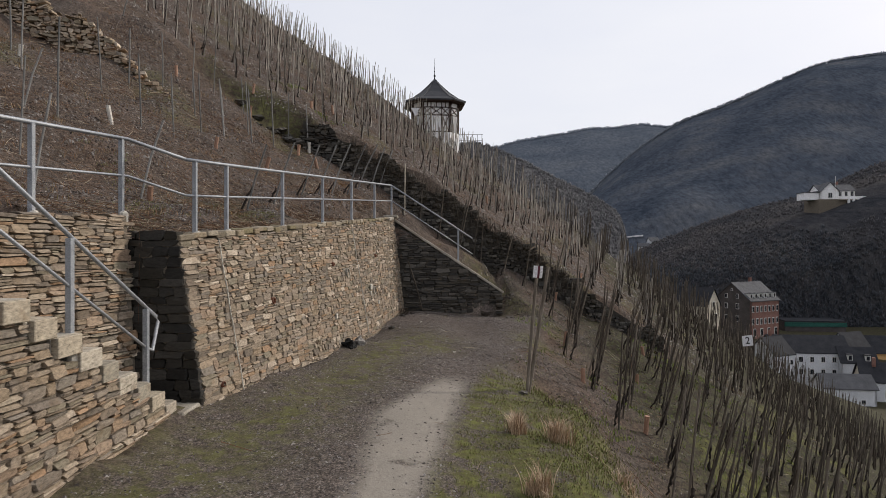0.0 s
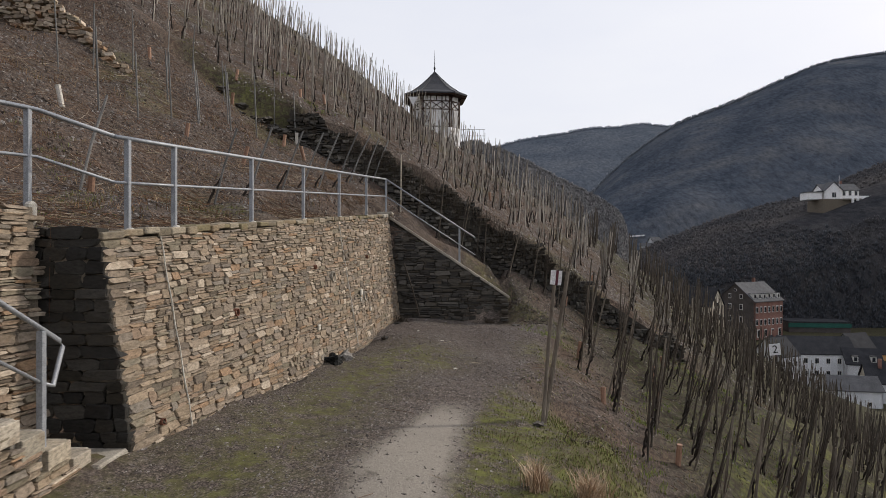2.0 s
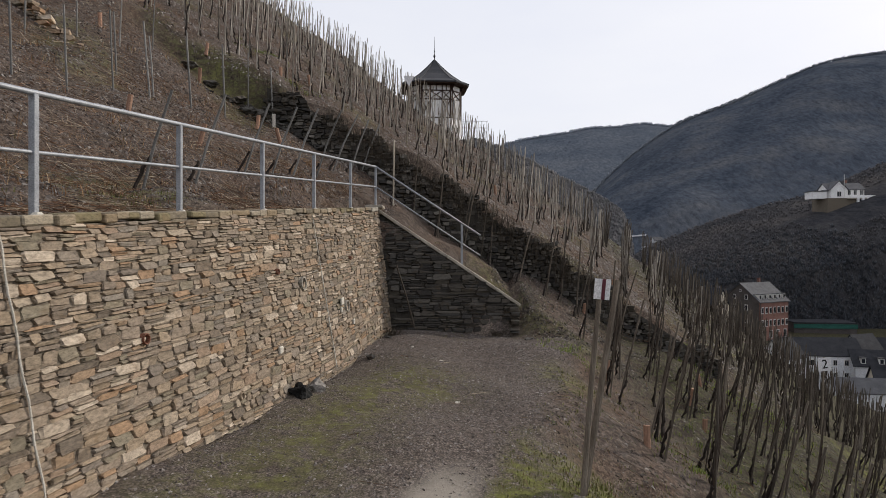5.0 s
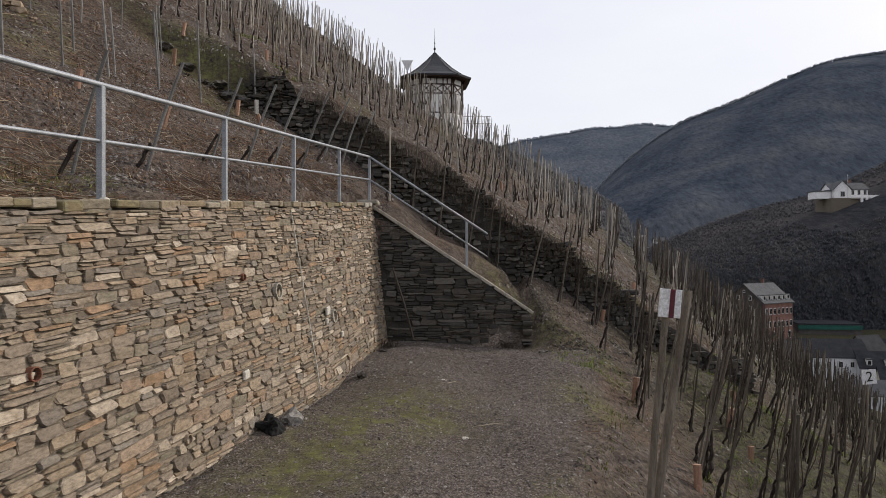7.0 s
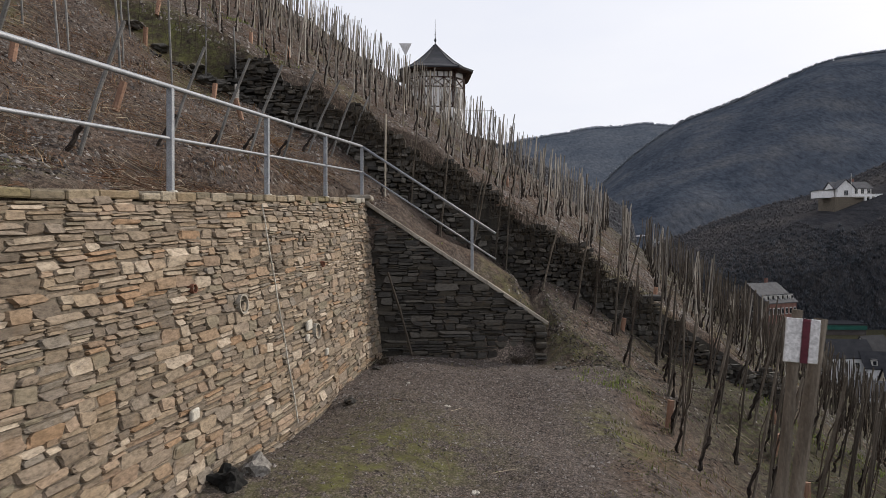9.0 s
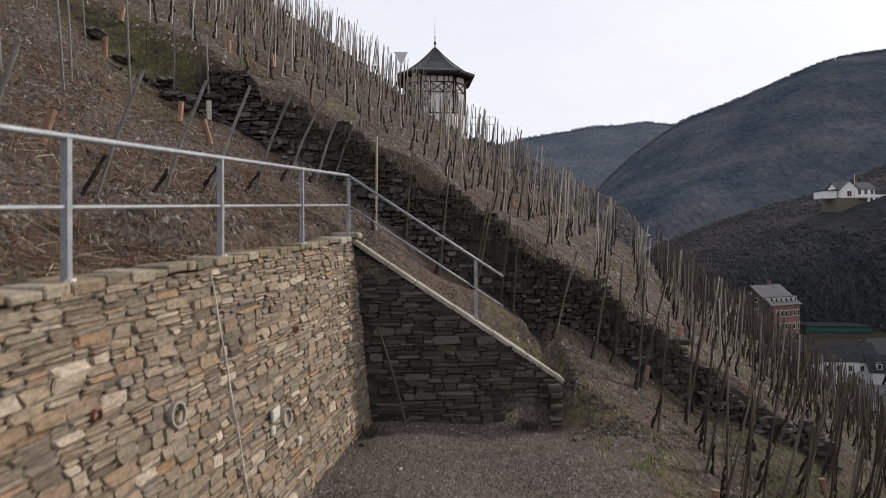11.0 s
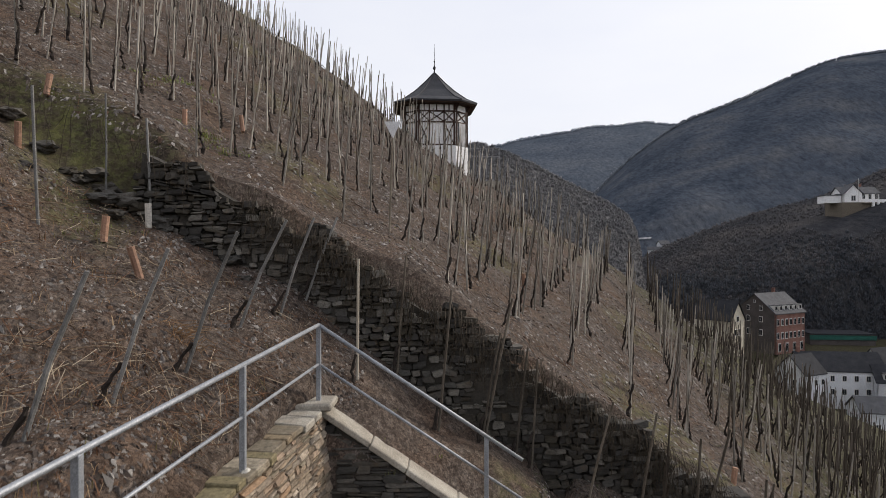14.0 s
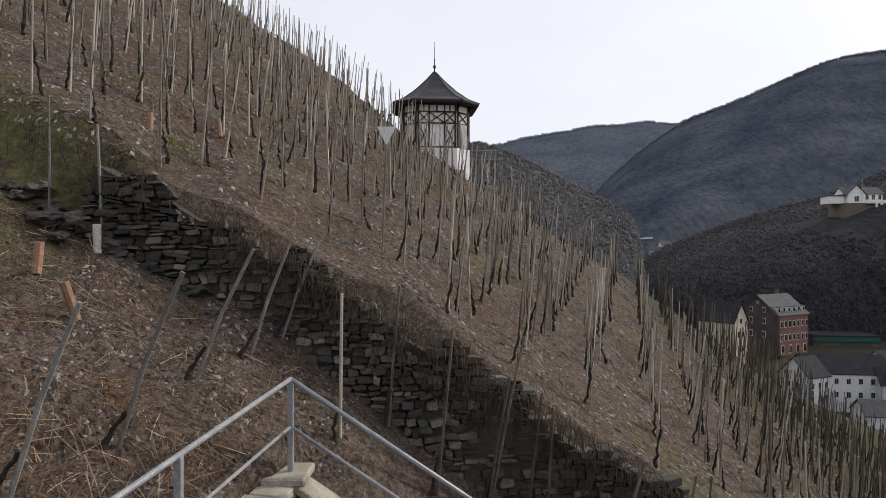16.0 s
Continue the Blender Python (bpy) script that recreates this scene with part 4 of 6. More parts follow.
def lone_stake(x, y, dx, h, r=0.022, label="thin grey vine stake on the bare bank", mat=None, dy=0.0, stub=0.0):
    z = float(height(x, y))
    stake = tube_bm([(0, 0, -0.2), (dx * 0.5 + rv.uniform(-0.012, 0.012), dy * 0.5, h * 0.5), (dx, dy, h)], [r, r * rv.uniform(0.9, 1.05), r * 0.88], 7)
    if not stub:
        ob = mesh_from(stake, "vine_stake", mat or M_POLE)
        ob.matrix_world = pose(x, y, z)
        return tagged(ob, label, "stake", "stakes on the bank")
    t = thing("vine_stake", label + " with an old vine stub", "stake", (x, y, z), "stakes on the bank")
    part("stake", stake, mat or M_POLE, t)
    line, rad = [], []
    for k in range(8):
        s = k / 7
        off = 0.07 * (1 - s) + 0.028
        line.append((dx * s * stub / h + off * math.cos(2 + 1.5 * s) + rv.uniform(-0.018, 0.018), -off + rv.uniform(-0.01, 0.01), s * stub - 0.06))
        rad.append((0.03 - 0.012 * s) * rv.uniform(0.7, 1.4))
    part("trunk", tube_bm(line, rad, 6), M_BARK, t, "dark gnarled vine stub")
    return t


def mesh_from(bm, name, mat, smooth=False):
    return new(name, bm_mesh(name, bm, mat, smooth))


def guard(x, y, h=0.42, pale=False, tilt=13.0):
    ob = mesh_from(tube_bm([(0, 0, -0.05), (0, 0, h)], [0.05, 0.052], 8), "vine_guard", M_TUBE_PALE if pale else M_TUBE)
    ob.matrix_world = pose(x, y, float(height(x, y)), rv.uniform(-tilt, tilt), rv.uniform(-tilt, tilt))
    return tagged(ob, "pale plastic vine guard tube on the bank" if pale else "faded orange plastic vine guard tube", "plant guard", "vine guards")


def build_bank():
    # leaning stakes above the retaining wall
    for x, y, dx, h in ((-4.15, 13.2, 0.5, 1.4), (-3.95, 14.5, 0.55, 1.45), (-3.66, 15.9, 0.55, 1.42), (-3.43, 16.96, 0.58, 1.42), (-3.24, 18.01, 0.62, 1.42), (-2.93, 18.95, 0.65, 1.51), (-2.8, 20.31, 0.71, 1.4), (-2.49, 21.23, 0.54, 1.4), (-2.3, 21.95, 0.56, 1.35)):
        lone_stake(x, y, dx, h, 0.022, "grey wooden stake leaning over the bank", M_POLE, rv.uniform(-0.1, 0.1), rv.uniform(0.35, 0.7))
    # upright stakes before the terrace wall
    for x, y, dx, h in ((-0.79, 21.85, 0.15, 1.8), (-0.14, 21.25, 0.2, 1.95), (0.51, 21.7, 0.3, 1.6), (0.56, 21.85, 0.45, 2.1), (1.05, 21.85, 0.2, 1.65), (1.3, 21.85, 0.1, 1.6), (1.96, 21.25, 0.46, 1.66), (2.68, 21.15, 0.34, 1.88), (3.49, 21.09, 0.14, 2.0), (3.55, 21.2, 0.55, 2.1), (4.33, 20.93, 0.16, 1.98)):
        lone_stake(x, y, dx, h, 0.02, "weathered stake before the terrace wall", M_STAKE, stub=rv.uniform(0.3, 0.6))
    lone_stake(-1.27, 20.89, 0.02, 1.68, 0.022, "pale split stake before the terrace wall", M_PALE_STAKE, stub=0.4)
    # thin upright stakes scattered up the bank
    for x, y, dx, h in ((-5.47, 20.46, -0.08, 1.73), (-5.36, 21.94, 0.0, 1.64), (-4.69, 22.05, -0.08, 1.6), (-8.03, 13.18, 0.04, 2.0), (-8.92, 16.54, -0.12, 1.84), (-9.02, 18.16, 0.03, 1.62), (-8.55, 19.3, -0.02, 1.63), (-7.98, 20.12, 0.09, 1.61), (-6.51, 17.06, -0.08, 1.67), (-7.77, 21.44, 0.08, 1.53), (-6.2, 17.98, -0.16, 1.69), (-6.06, 19.72, -0.09, 1.67)):
        lone_stake(x, y, dx, h, rv.uniform(0.016, 0.022))
    for x, y, dx, h in ((-8.49, 12.78, 0.4, 1.08), (-10.93, 21.5, 0.29, 0.8), (-7.21, 15.12, -0.07, 1.75), (-6.81, 16.02, -0.07, 1.5), (-10.62, 15.56, -0.03, 1.4), (-6.43, 18.62, -0.11, 1.3), (-5.7, 18.92, -0.13, 1.64), (-6.65, 21.2, -0.11, 1.4), (-7.4, 18.88, -0.07, 1.3), (-9.6, 14.4, 0.05, 1.7), (-7.1, 10.6, 0.1, 1.6), (-6.0, 9.2, 0.3, 1.5), (-8.3, 10.9, 0.05, 1.6), (-5.4, 11.2, 0.45, 1.4)):
        lone_stake(x, y, dx, h, rv.uniform(0.016, 0.022))
    for x, y, pale in ((-7.5, 14.3, True), (-4.6, 21.75, True), (-4.04, 20.3, False), (-4.75, 20.75, False), (-6.65, 21.8, False), (-6.86, 22.85, False), (-10.3, 15.4, True), (-5.9, 16.4, False), (-5.2, 11.2, False), (-4.74, 16.9, False), (-8.6, 20.4, False)):
        guard(x, y, rv.uniform(0.3, 0.4), pale)
    for x, y in ((3.85, 21.75), (3.38, 17.55), (3.1, 14.0), (5.24, 17.1), (5.54, 18.6), (5.0, 23.1), (1.93, 27.7), (-5.03, 24.15), (-4.54, 26.1), (4.2, 13.1), (6.4, 20.2)):
        guard(x, y, rv.uniform(0.3, 0.38), tilt=10)


build_bank()

# ==== signs ====
M_WHITE = speckled("white_enamel", (0.66, 0.65, 0.66), (0.72, 0.71, 0.72), (0.78, 0.77, 0.78), 5.0, 60.0, 0.5, relief=0.05)
M_MAROON = speckled("maroon_paint", (0.075, 0.014, 0.024), (0.1, 0.018, 0.03), (0.13, 0.025, 0.04), 6.0, 60.0, 0.5, relief=0.05)
M_INK = speckled("black_paint", (0.01, 0.01, 0.01), (0.015, 0.015, 0.015), (0.02, 0.02, 0.02), 6.0, 60.0, 0.6, relief=0.05)
M_POLEWOOD = speckled("brown_pole", (0.0945, 0.0756, 0.058), (0.169, 0.14, 0.112), (0.257, 0.22, 0.176), 5.0, 50.0, 0.9, stretch=(5, 5, 0.6))
M_PALEWOOD = speckled("grey_wood", (0.14, 0.115, 0.085), (0.22, 0.185, 0.14), (0.3, 0.26, 0.2), 5.0, 50.0, 0.9, stretch=(5, 5, 0.6))


def build_signs():
    s = thing("trail_sign", "white trail sign with a maroon stripe on a leaning wooden pole", "sign", (1.43, 10.83, -0.52))
    part("pole", tube_bm([(0, 0, -0.25), (0.09, 0, 1.0), (0.19, 0, 2.11)], [0.03, 0.028, 0.024], 8), M_POLEWOOD, s)
    m = pose(0.19, -0.035, 1.97, 0, 5)
    panel = part("panel", box_bm((0.16, 0.008, 0.205), m=m, bevel=0.003), M_WHITE, s)
    part("stripe", box_bm((0.036, 0.004, 0.205), m=m @ Matrix.Translation((0.012, -0.007, 0))), M_MAROON, panel, "maroon vertical stripe")
    ob = mesh_from(tube_bm([(0, 0, -0.2), (0.19, 0.02, 1.0), (0.36, 0.05, 2.05)], [0.034, 0.034, 0.03], 8), "leaning_stake", M_POLEWOOD)
    ob.matrix_world = pose(1.47, 10.95, -0.52)
    tagged(ob, "thick grey wooden stake leaning beside the trail sign", "stake")
    x, y = 10.72, 22.3
    z = float(height(x, y))
    s = thing("plot_sign", "white square sign with a black number on a thin pole", "sign", (x, y, z))
    part("pole", tube_bm([(-0.05, 0, -0.2), (0, 0, -1.2 - z)], 0.02, 6), M_PALEWOOD, s)
    m = pose(0, -0.03, -1.39 - z, 0, -6)
    panel = part("panel", box_bm((0.37, 0.012, 0.37), m=m, bevel=0.004), M_WHITE, s)
    cu = bpy.data.curves.new("figure", "FONT")
    cu.body, cu.size, cu.align_x, cu.align_y, cu.extrude = "2", 0.36, "CENTER", "CENTER", 0.003
    cu.materials.append(M_INK)
    ob = new("figure", cu)
    ob.parent = panel
    ob.matrix_local = m @ pose(0, -0.014, 0, 90)
    x, y = -1.15, 24.6
    s = thing("marker_sign", "pale inverted triangle marker on a tall thin pole", "sign", (x, y, float(height(x, y))))
    part("pole", tube_bm([(0, 0, -0.2), (0.04, 0, 1.0), (0.08, 0, 2.0)], [0.022, 0.02, 0.018], 6), M_PALEWOOD, s)
    bm = bmesh.new()
    f = [bm.verts.new(p) for p in ((-0.09, -0.03, 2.2), (0.24, -0.03, 2.2), (0.09, -0.03, 1.88), (0.07, -0.03, 1.88))]
    face = bm.faces.new(f)
    ext = bmesh.ops.extrude_face_region(bm, geom=[face])
    bmesh.ops.translate(bm, vec=(0, 0.012, 0), verts=[v for v in ext["geom"] if isinstance(v, bmesh.types.BMVert)])
    bmesh.ops.recalc_face_normals(bm, faces=bm.faces)
    part("panel", bm, M_WHITE, s)


build_signs()

# ==== hills ====
def forest_material(name, dark, mid, light, scale=0.05, islands=False):
    m, nt, b, vec = material(name, 1.0, 0.0, 0.0)
    mp = nt.nodes.new("ShaderNodeMapping")
    mp.inputs["Scale"].default_value = (1, 0.35, 0.45)
    nt.links.new(vec, mp.inputs["Vector"])
    big, small = noise_tex(nt, vec, scale * 0.35, 6.0, 0.65), noise_tex(nt, mp.outputs["Vector"], scale * 7, 8.0, 0.8)
    c = ramp(nt, big, (0.32, dark), (0.5, mid), (0.7, light))
    c = mix(nt, 1.0, c, ramp(nt, small, (0.32, (0.5, 0.5, 0.52)), (0.68, (1.42, 1.4, 1.37))), "MULTIPLY")
    if islands:
        rnd = nt.nodes.new("ShaderNodeNewGeometry").outputs["Random Per Island"]
        c = mix(nt, 1.0, c, ramp(nt, rnd, (0.0, (0.78, 0.78, 0.78)), (1.0, (1.22, 1.21, 1.2))), "MULTIPLY")
    nt.links.new(c, b.inputs["Base Color"])
    nt.links.new(bump(nt, small, 0.6, 2.0), b.inputs["Normal"])
    return m


# valley haze is put into these base colours as a blue, paler tint
M_FOREST = forest_material("hazed_winter_forest", (0.0414, 0.0522, 0.0702), (0.0693, 0.081, 0.101), (0.11, 0.115, 0.124))
M_FOREST_FAR = forest_material("hazed_far_forest", (0.068, 0.082, 0.104), (0.088, 0.102, 0.124), (0.112, 0.124, 0.142), 0.03)
M_SCRUB = forest_material("hazed_hill_scrub", (0.0343, 0.0368, 0.0432), (0.0563, 0.0558, 0.0591), (0.0938, 0.0864, 0.0823), 0.08)
M_SPUR = forest_material("hazed_wooded_spur", (0.0933, 0.0933, 0.0968), (0.119, 0.117, 0.119), (0.145, 0.141, 0.138), 0.1)
M_WOODS = forest_material("hazed_bare_woods", (0.15, 0.172, 0.205), (0.175, 0.193, 0.222), (0.2, 0.213, 0.235), islands=True)
M_WOODS_FAR = forest_material("hazed_far_woods", (0.24, 0.275, 0.33), (0.265, 0.298, 0.35), (0.29, 0.318, 0.365), 0.03, True)
M_THICKET = forest_material("hazed_brown_thicket", (0.0808, 0.0815, 0.0901), (0.105, 0.103, 0.109), (0.136, 0.129, 0.129), 0.08, True)
M_SPURWOOD = forest_material("hazed_spur_woods", (0.137, 0.141, 0.151), (0.17, 0.17, 0.177), (0.211, 0.208, 0.209), 0.1, True)
M_DARKWOOD = forest_material("hazed_valley_woods", (0.0618, 0.0691, 0.081), (0.078, 0.0841, 0.096), (0.0994, 0.104, 0.111), 0.08, True)
rh = np.random.default_rng(8)


def hill(name, knots, crest, foot, mat, label, power=0.7, rough=4.0, z_foot=-26.0, cols=150, rows=34):
    """A hillside from its skyline: knots of (x / y, height / y) at the crest's distance."""
    kx, kz = np.array([k[0] for k in knots]), np.array([k[1] for k in knots])
    a = np.linspace(kx[0], kx[-1], cols)
    top = np.interp(a, kx, kz)
    sm = np.ones(5) / 5
    top = np.convolve(np.pad(top, 2, mode="edge"), sm, "valid")
    s = np.concatenate([np.linspace(0, 1, rows), [1.04, 1.15, 1.4]])
    A, S = np.meshgrid(a, s)
    T = np.meshgrid(top, s)[0]
    Y = foot + (crest - foot) * S
    X = A * Y
    zc = T * crest + 1.84
    Z = z_foot + (zc - z_foot) * np.clip(S, 0, 1) ** power - np.clip(S - 1, 0, 1) * crest * 0.25
    wob = np.zeros_like(Z)
    for _ in range(18):
        w = 2 * np.pi / rh.uniform(0.06, 0.5) / crest
        an = rh.uniform(0, np.pi)
        wob += np.sin(w * (X * np.cos(an) + Y * np.sin(an)) + rh.uniform(0, 6.28)) / (w * crest) * 2.0
    Z += wob * rough * np.sin(np.clip(S, 0, 1) * np.pi) ** 0.6
    ny, nx = Z.shape
    i = np.arange(nx * ny).reshape(ny, nx)
    faces = np.stack([i[:-1, :-1], i[:-1, 1:], i[1:, 1:], i[1:, :-1]], -1).reshape(-1, 4)
    ob = mesh_object(name, np.stack([X, Y, Z], -1).reshape(-1, 3).tolist(), faces.tolist(), mat, True)
    tagged(ob, label, "hill", kind="structure")
    return X, Y, Z


def crown_shapes(n=12, twigs=6):
    """Leafless trees: a fan of tapering limbs from one foot."""
    out = []
    for _ in range(n):
        v, f = [], []
        for _ in range(twigs):
            a, r = rh.uniform(0, 6.28), 0.95 * math.sqrt(rh.random())
            foot = np.array([0.25 * r * math.cos(a), 0.25 * r * math.sin(a), -0.7])
            mid = np.array([0.8 * r * math.cos(a), 0.8 * r * math.sin(a), rh.uniform(0.0, 0.45)])
            tip = np.array([r * math.cos(a), r * math.sin(a), mid[2] + rh.uniform(0.35, 1.0) * (1.25 - 0.6 * r)])
            w, b = rh.uniform(0.14, 0.36), rh.uniform(0, 6.28)
            side = [np.array([math.cos(b + q), math.sin(b + q), 0]) for q in (0, 2.09, 4.19)]
            k = len(v)
            v += [foot + 0.05 * d for d in side] + [mid + w * d for d in side] + [tip]
            for q in range(3):
                p = (q + 1) % 3
                f += [(k + q, k + p, k + 3 + p, k + 3 + q), (k + 3 + q, k + 3 + p, k + 6)]
        out.append((np.array(v), f))
    return out


CROWNS = crown_shapes()


def woods(name, grid, count, size, mat, label, low=0.0, high=1.0, crest_extra=0, area=None, span=(0.0, 1.0), bias=1.0, tall=1.0):
    """Bare tree crowns scattered over a hillside's grid."""
    X, Y, Z = grid
    ny, nx = X.shape
    clouds = []
    total = count + crest_extra
    for n in range(total):
        if n < count:
            r = (low + (high - low) * rh.random() ** bias) * (ny - 5)
        else:
            r = ny - 4 - 0.8 * rh.random()
        c = (span[0] + (span[1] - span[0]) * rh.random()) * (nx - 2)
        j, i = int(r), int(c)
        p = np.array([g[j, i] + (g[j, i + 1] - g[j, i]) * (c - i) + (g[j + 1, i] - g[j, i]) * (r - j) for g in (X, Y, Z)])
        if area and not area(p):
            continue
        v, f = CROWNS[rh.integers(len(CROWNS))]
        k = size * rh.uniform(0.5, 1.25)
        an = rh.uniform(0, 6.28)
        rot = np.array([[math.cos(an), -math.sin(an), 0], [math.sin(an), math.cos(an), 0], [0, 0, 1]])
        clouds.append(((v * (k, k, k * tall * rh.uniform(0.8, 1.4))) @ rot.T + p + (0, 0, k * 0.4), f))
    joined(name, clouds, mat, None, label, "woods", True)


def build_valley_road(grid):
    """A pale road that winds up the valley at the wooded hill's foot."""
    X, Y, Z = grid
    edges = ([], [])
    for k in range(25):
        s = k / 24
        a = 0.236 + 0.08 * s
        e = 0.001 + 0.02 * s + 0.005 * math.sin(3.1 * s)
        i = int(np.argmin(np.abs(X[0] / Y[0] - a)))
        for side, line in zip((-0.0011, 0.0011), edges):
            y = float(np.interp(e + side, (Z[:30, i] - 1.84) / Y[:30, i], Y[:30, i])) * 0.993
            line.append((a * y, y, 1.84 + (e + side) * y))
    n = len(edges[0])
    ob = mesh_object("valley_road", edges[0] + edges[1], [(k, k + 1, n + k + 1, n + k) for k in range(n - 1)], M_ROAD)
    tagged(ob, "pale road winding up the valley", "road", kind="structure")


M_ROAD = speckled("pale_road", (0.3, 0.3, 0.31), (0.36, 0.36, 0.37), (0.42, 0.42, 0.43), 0.1, 2.0, 0.9)


def px(u, v):
    return ((u - 784) / 1120.0, (441 - v) / 1120.0)


def build_hills():
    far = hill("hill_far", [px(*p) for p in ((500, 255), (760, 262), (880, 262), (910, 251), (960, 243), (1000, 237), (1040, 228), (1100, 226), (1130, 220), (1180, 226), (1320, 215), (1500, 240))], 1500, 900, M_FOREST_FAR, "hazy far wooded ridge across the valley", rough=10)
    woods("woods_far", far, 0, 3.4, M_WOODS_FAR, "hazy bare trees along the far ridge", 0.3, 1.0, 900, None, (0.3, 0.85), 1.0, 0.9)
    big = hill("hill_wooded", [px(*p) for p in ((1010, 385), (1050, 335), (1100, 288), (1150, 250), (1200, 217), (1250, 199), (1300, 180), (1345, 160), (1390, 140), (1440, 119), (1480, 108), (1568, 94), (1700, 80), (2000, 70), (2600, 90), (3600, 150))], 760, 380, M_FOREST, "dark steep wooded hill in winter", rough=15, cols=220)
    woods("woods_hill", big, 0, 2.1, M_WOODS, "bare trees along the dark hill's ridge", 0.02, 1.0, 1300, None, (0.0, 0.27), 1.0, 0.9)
    build_valley_road(big)
    spur = hill("hill_spur", [px(*p) for p in ((600, 300), (780, 262), (840, 252), (880, 265), (930, 287), (968, 308), (1000, 324), (1036, 342), (1070, 360), (1093, 378), (1105, 400), (1112, 440), (1125, 540))], 230, 130, M_SPUR, "brown wooded spur beyond the vineyard", rough=2.5, z_foot=-30)
    woods("woods_spur", spur, 8500, 0.55, M_SPURWOOD, "bare brown scrub woodland on the spur", 0.1, 1.0, 700, None, (0.25, 1.0), 0.8, 1.3)
    town = hill("hill_villa", [px(*p) for p in ((1090, 470), (1130, 440), (1180, 421), (1250, 394), (1330, 367), (1400, 352), (1450, 336), (1500, 312), (1568, 284), (1700, 240), (2000, 190), (2600, 170), (3600, 170))], 345, 208, M_SCRUB, "brown scrubby hillside above the town", 0.3, 1.5, cols=200)
    clear = lambda p: not (133 < p[0] < 190 and 225 < p[1] < 262)
    open_field = lambda p: p[0] / p[1] > 0.46 and (p[2] - 1.84) / p[1] > (0.0 if p[0] / p[1] < 0.58 else -0.06)
    woods("woods_villa", town, 12000, 0.65, M_THICKET, "brown leafless thicket on the hillside", 0.0, 0.95, 160, lambda p: clear(p) and (not open_field(p) or rh.random() < 0.6) and (p[2] > -6 or rh.random() < 0.3), (0.0, 0.25), 2.6, 1.2)
    woods("woods_valley", town, 11000, 0.75, M_DARKWOOD, "dark dense trees along the foot of the hill", 0.0, 0.2, 0, lambda p: p[2] < -8 + 4 * math.sin(p[0] * 0.11) + 16 * rh.random() ** 2, (0.0, 0.27), 1.8, 1.2)


build_hills()

# ==== the town ====
M_BRICK = speckled("red_brick", (0.17, 0.088, 0.068), (0.23, 0.12, 0.095), (0.28, 0.155, 0.125), 0.6, 8.0, 0.9)
M_DARKBROWN = speckled("dark_brown_wall", (0.06, 0.052, 0.05), (0.085, 0.074, 0.07), (0.11, 0.097, 0.09), 0.5, 6.0, 0.85)
M_CREAM = speckled("cream_render", (0.48, 0.42, 0.32), (0.6, 0.54, 0.43), (0.66, 0.61, 0.5), 0.4, 6.0, 0.9)
M_ORANGE_LIT = speckled("orange_lit_render", (0.42, 0.24, 0.1), (0.52, 0.31, 0.13), (0.6, 0.38, 0.18), 0.4, 6.0, 0.9)
M_RENDER = speckled("white_render", (0.55, 0.56, 0.59), (0.64, 0.65, 0.67), (0.7, 0.7, 0.72), 0.4, 6.0, 0.9)
M_GREYROOF = speckled("grey_roof", (0.07, 0.07, 0.075), (0.095, 0.096, 0.102), (0.12, 0.12, 0.127), 0.6, 5.0, 0.95)
M_DARKROOF = speckled("dark_roof", (0.02, 0.021, 0.025), (0.03, 0.031, 0.036), (0.042, 0.043, 0.048), 0.6, 5.0, 0.95)
M_FRAME = speckled("window_frame", (0.55, 0.53, 0.5), (0.65, 0.63, 0.6), (0.72, 0.7, 0.67), 2.0, 10.0, 0.7)
M_GREEN = speckled("green_screen", (0.012, 0.07, 0.056), (0.016, 0.09, 0.07), (0.022, 0.11, 0.086), 0.3, 3.0, 0.7)
M_GLASS = bpy.data.materials.new("dark_glass")
M_GLASS.use_nodes = True
M_GLASS.node_tree.nodes["Principled BSDF"].inputs["Base Color"].default_value = (0.02, 0.023, 0.028, 1)
M_GLASS.node_tree.nodes["Principled BSDF"].inputs["Roughness"].default_value = 0.08


def window(parent, m, w=0.9, h=1.5, pale=False):
    """A framed window on a wall; m: its middle, x along the wall, -y outwards."""
    win = part("window", box_bm((w + 0.16, 0.1, h + 0.16), m=m, bevel=0.02), M_FRAME, parent)
    for sx in (-1, 1):
        part("pane", box_bm((w * 0.44, 0.05, h * 0.9), m=m @ Matrix.Translation((sx * w * 0.25, -0.05, 0))), M_GLASS if not pale else M_ZINC, win)


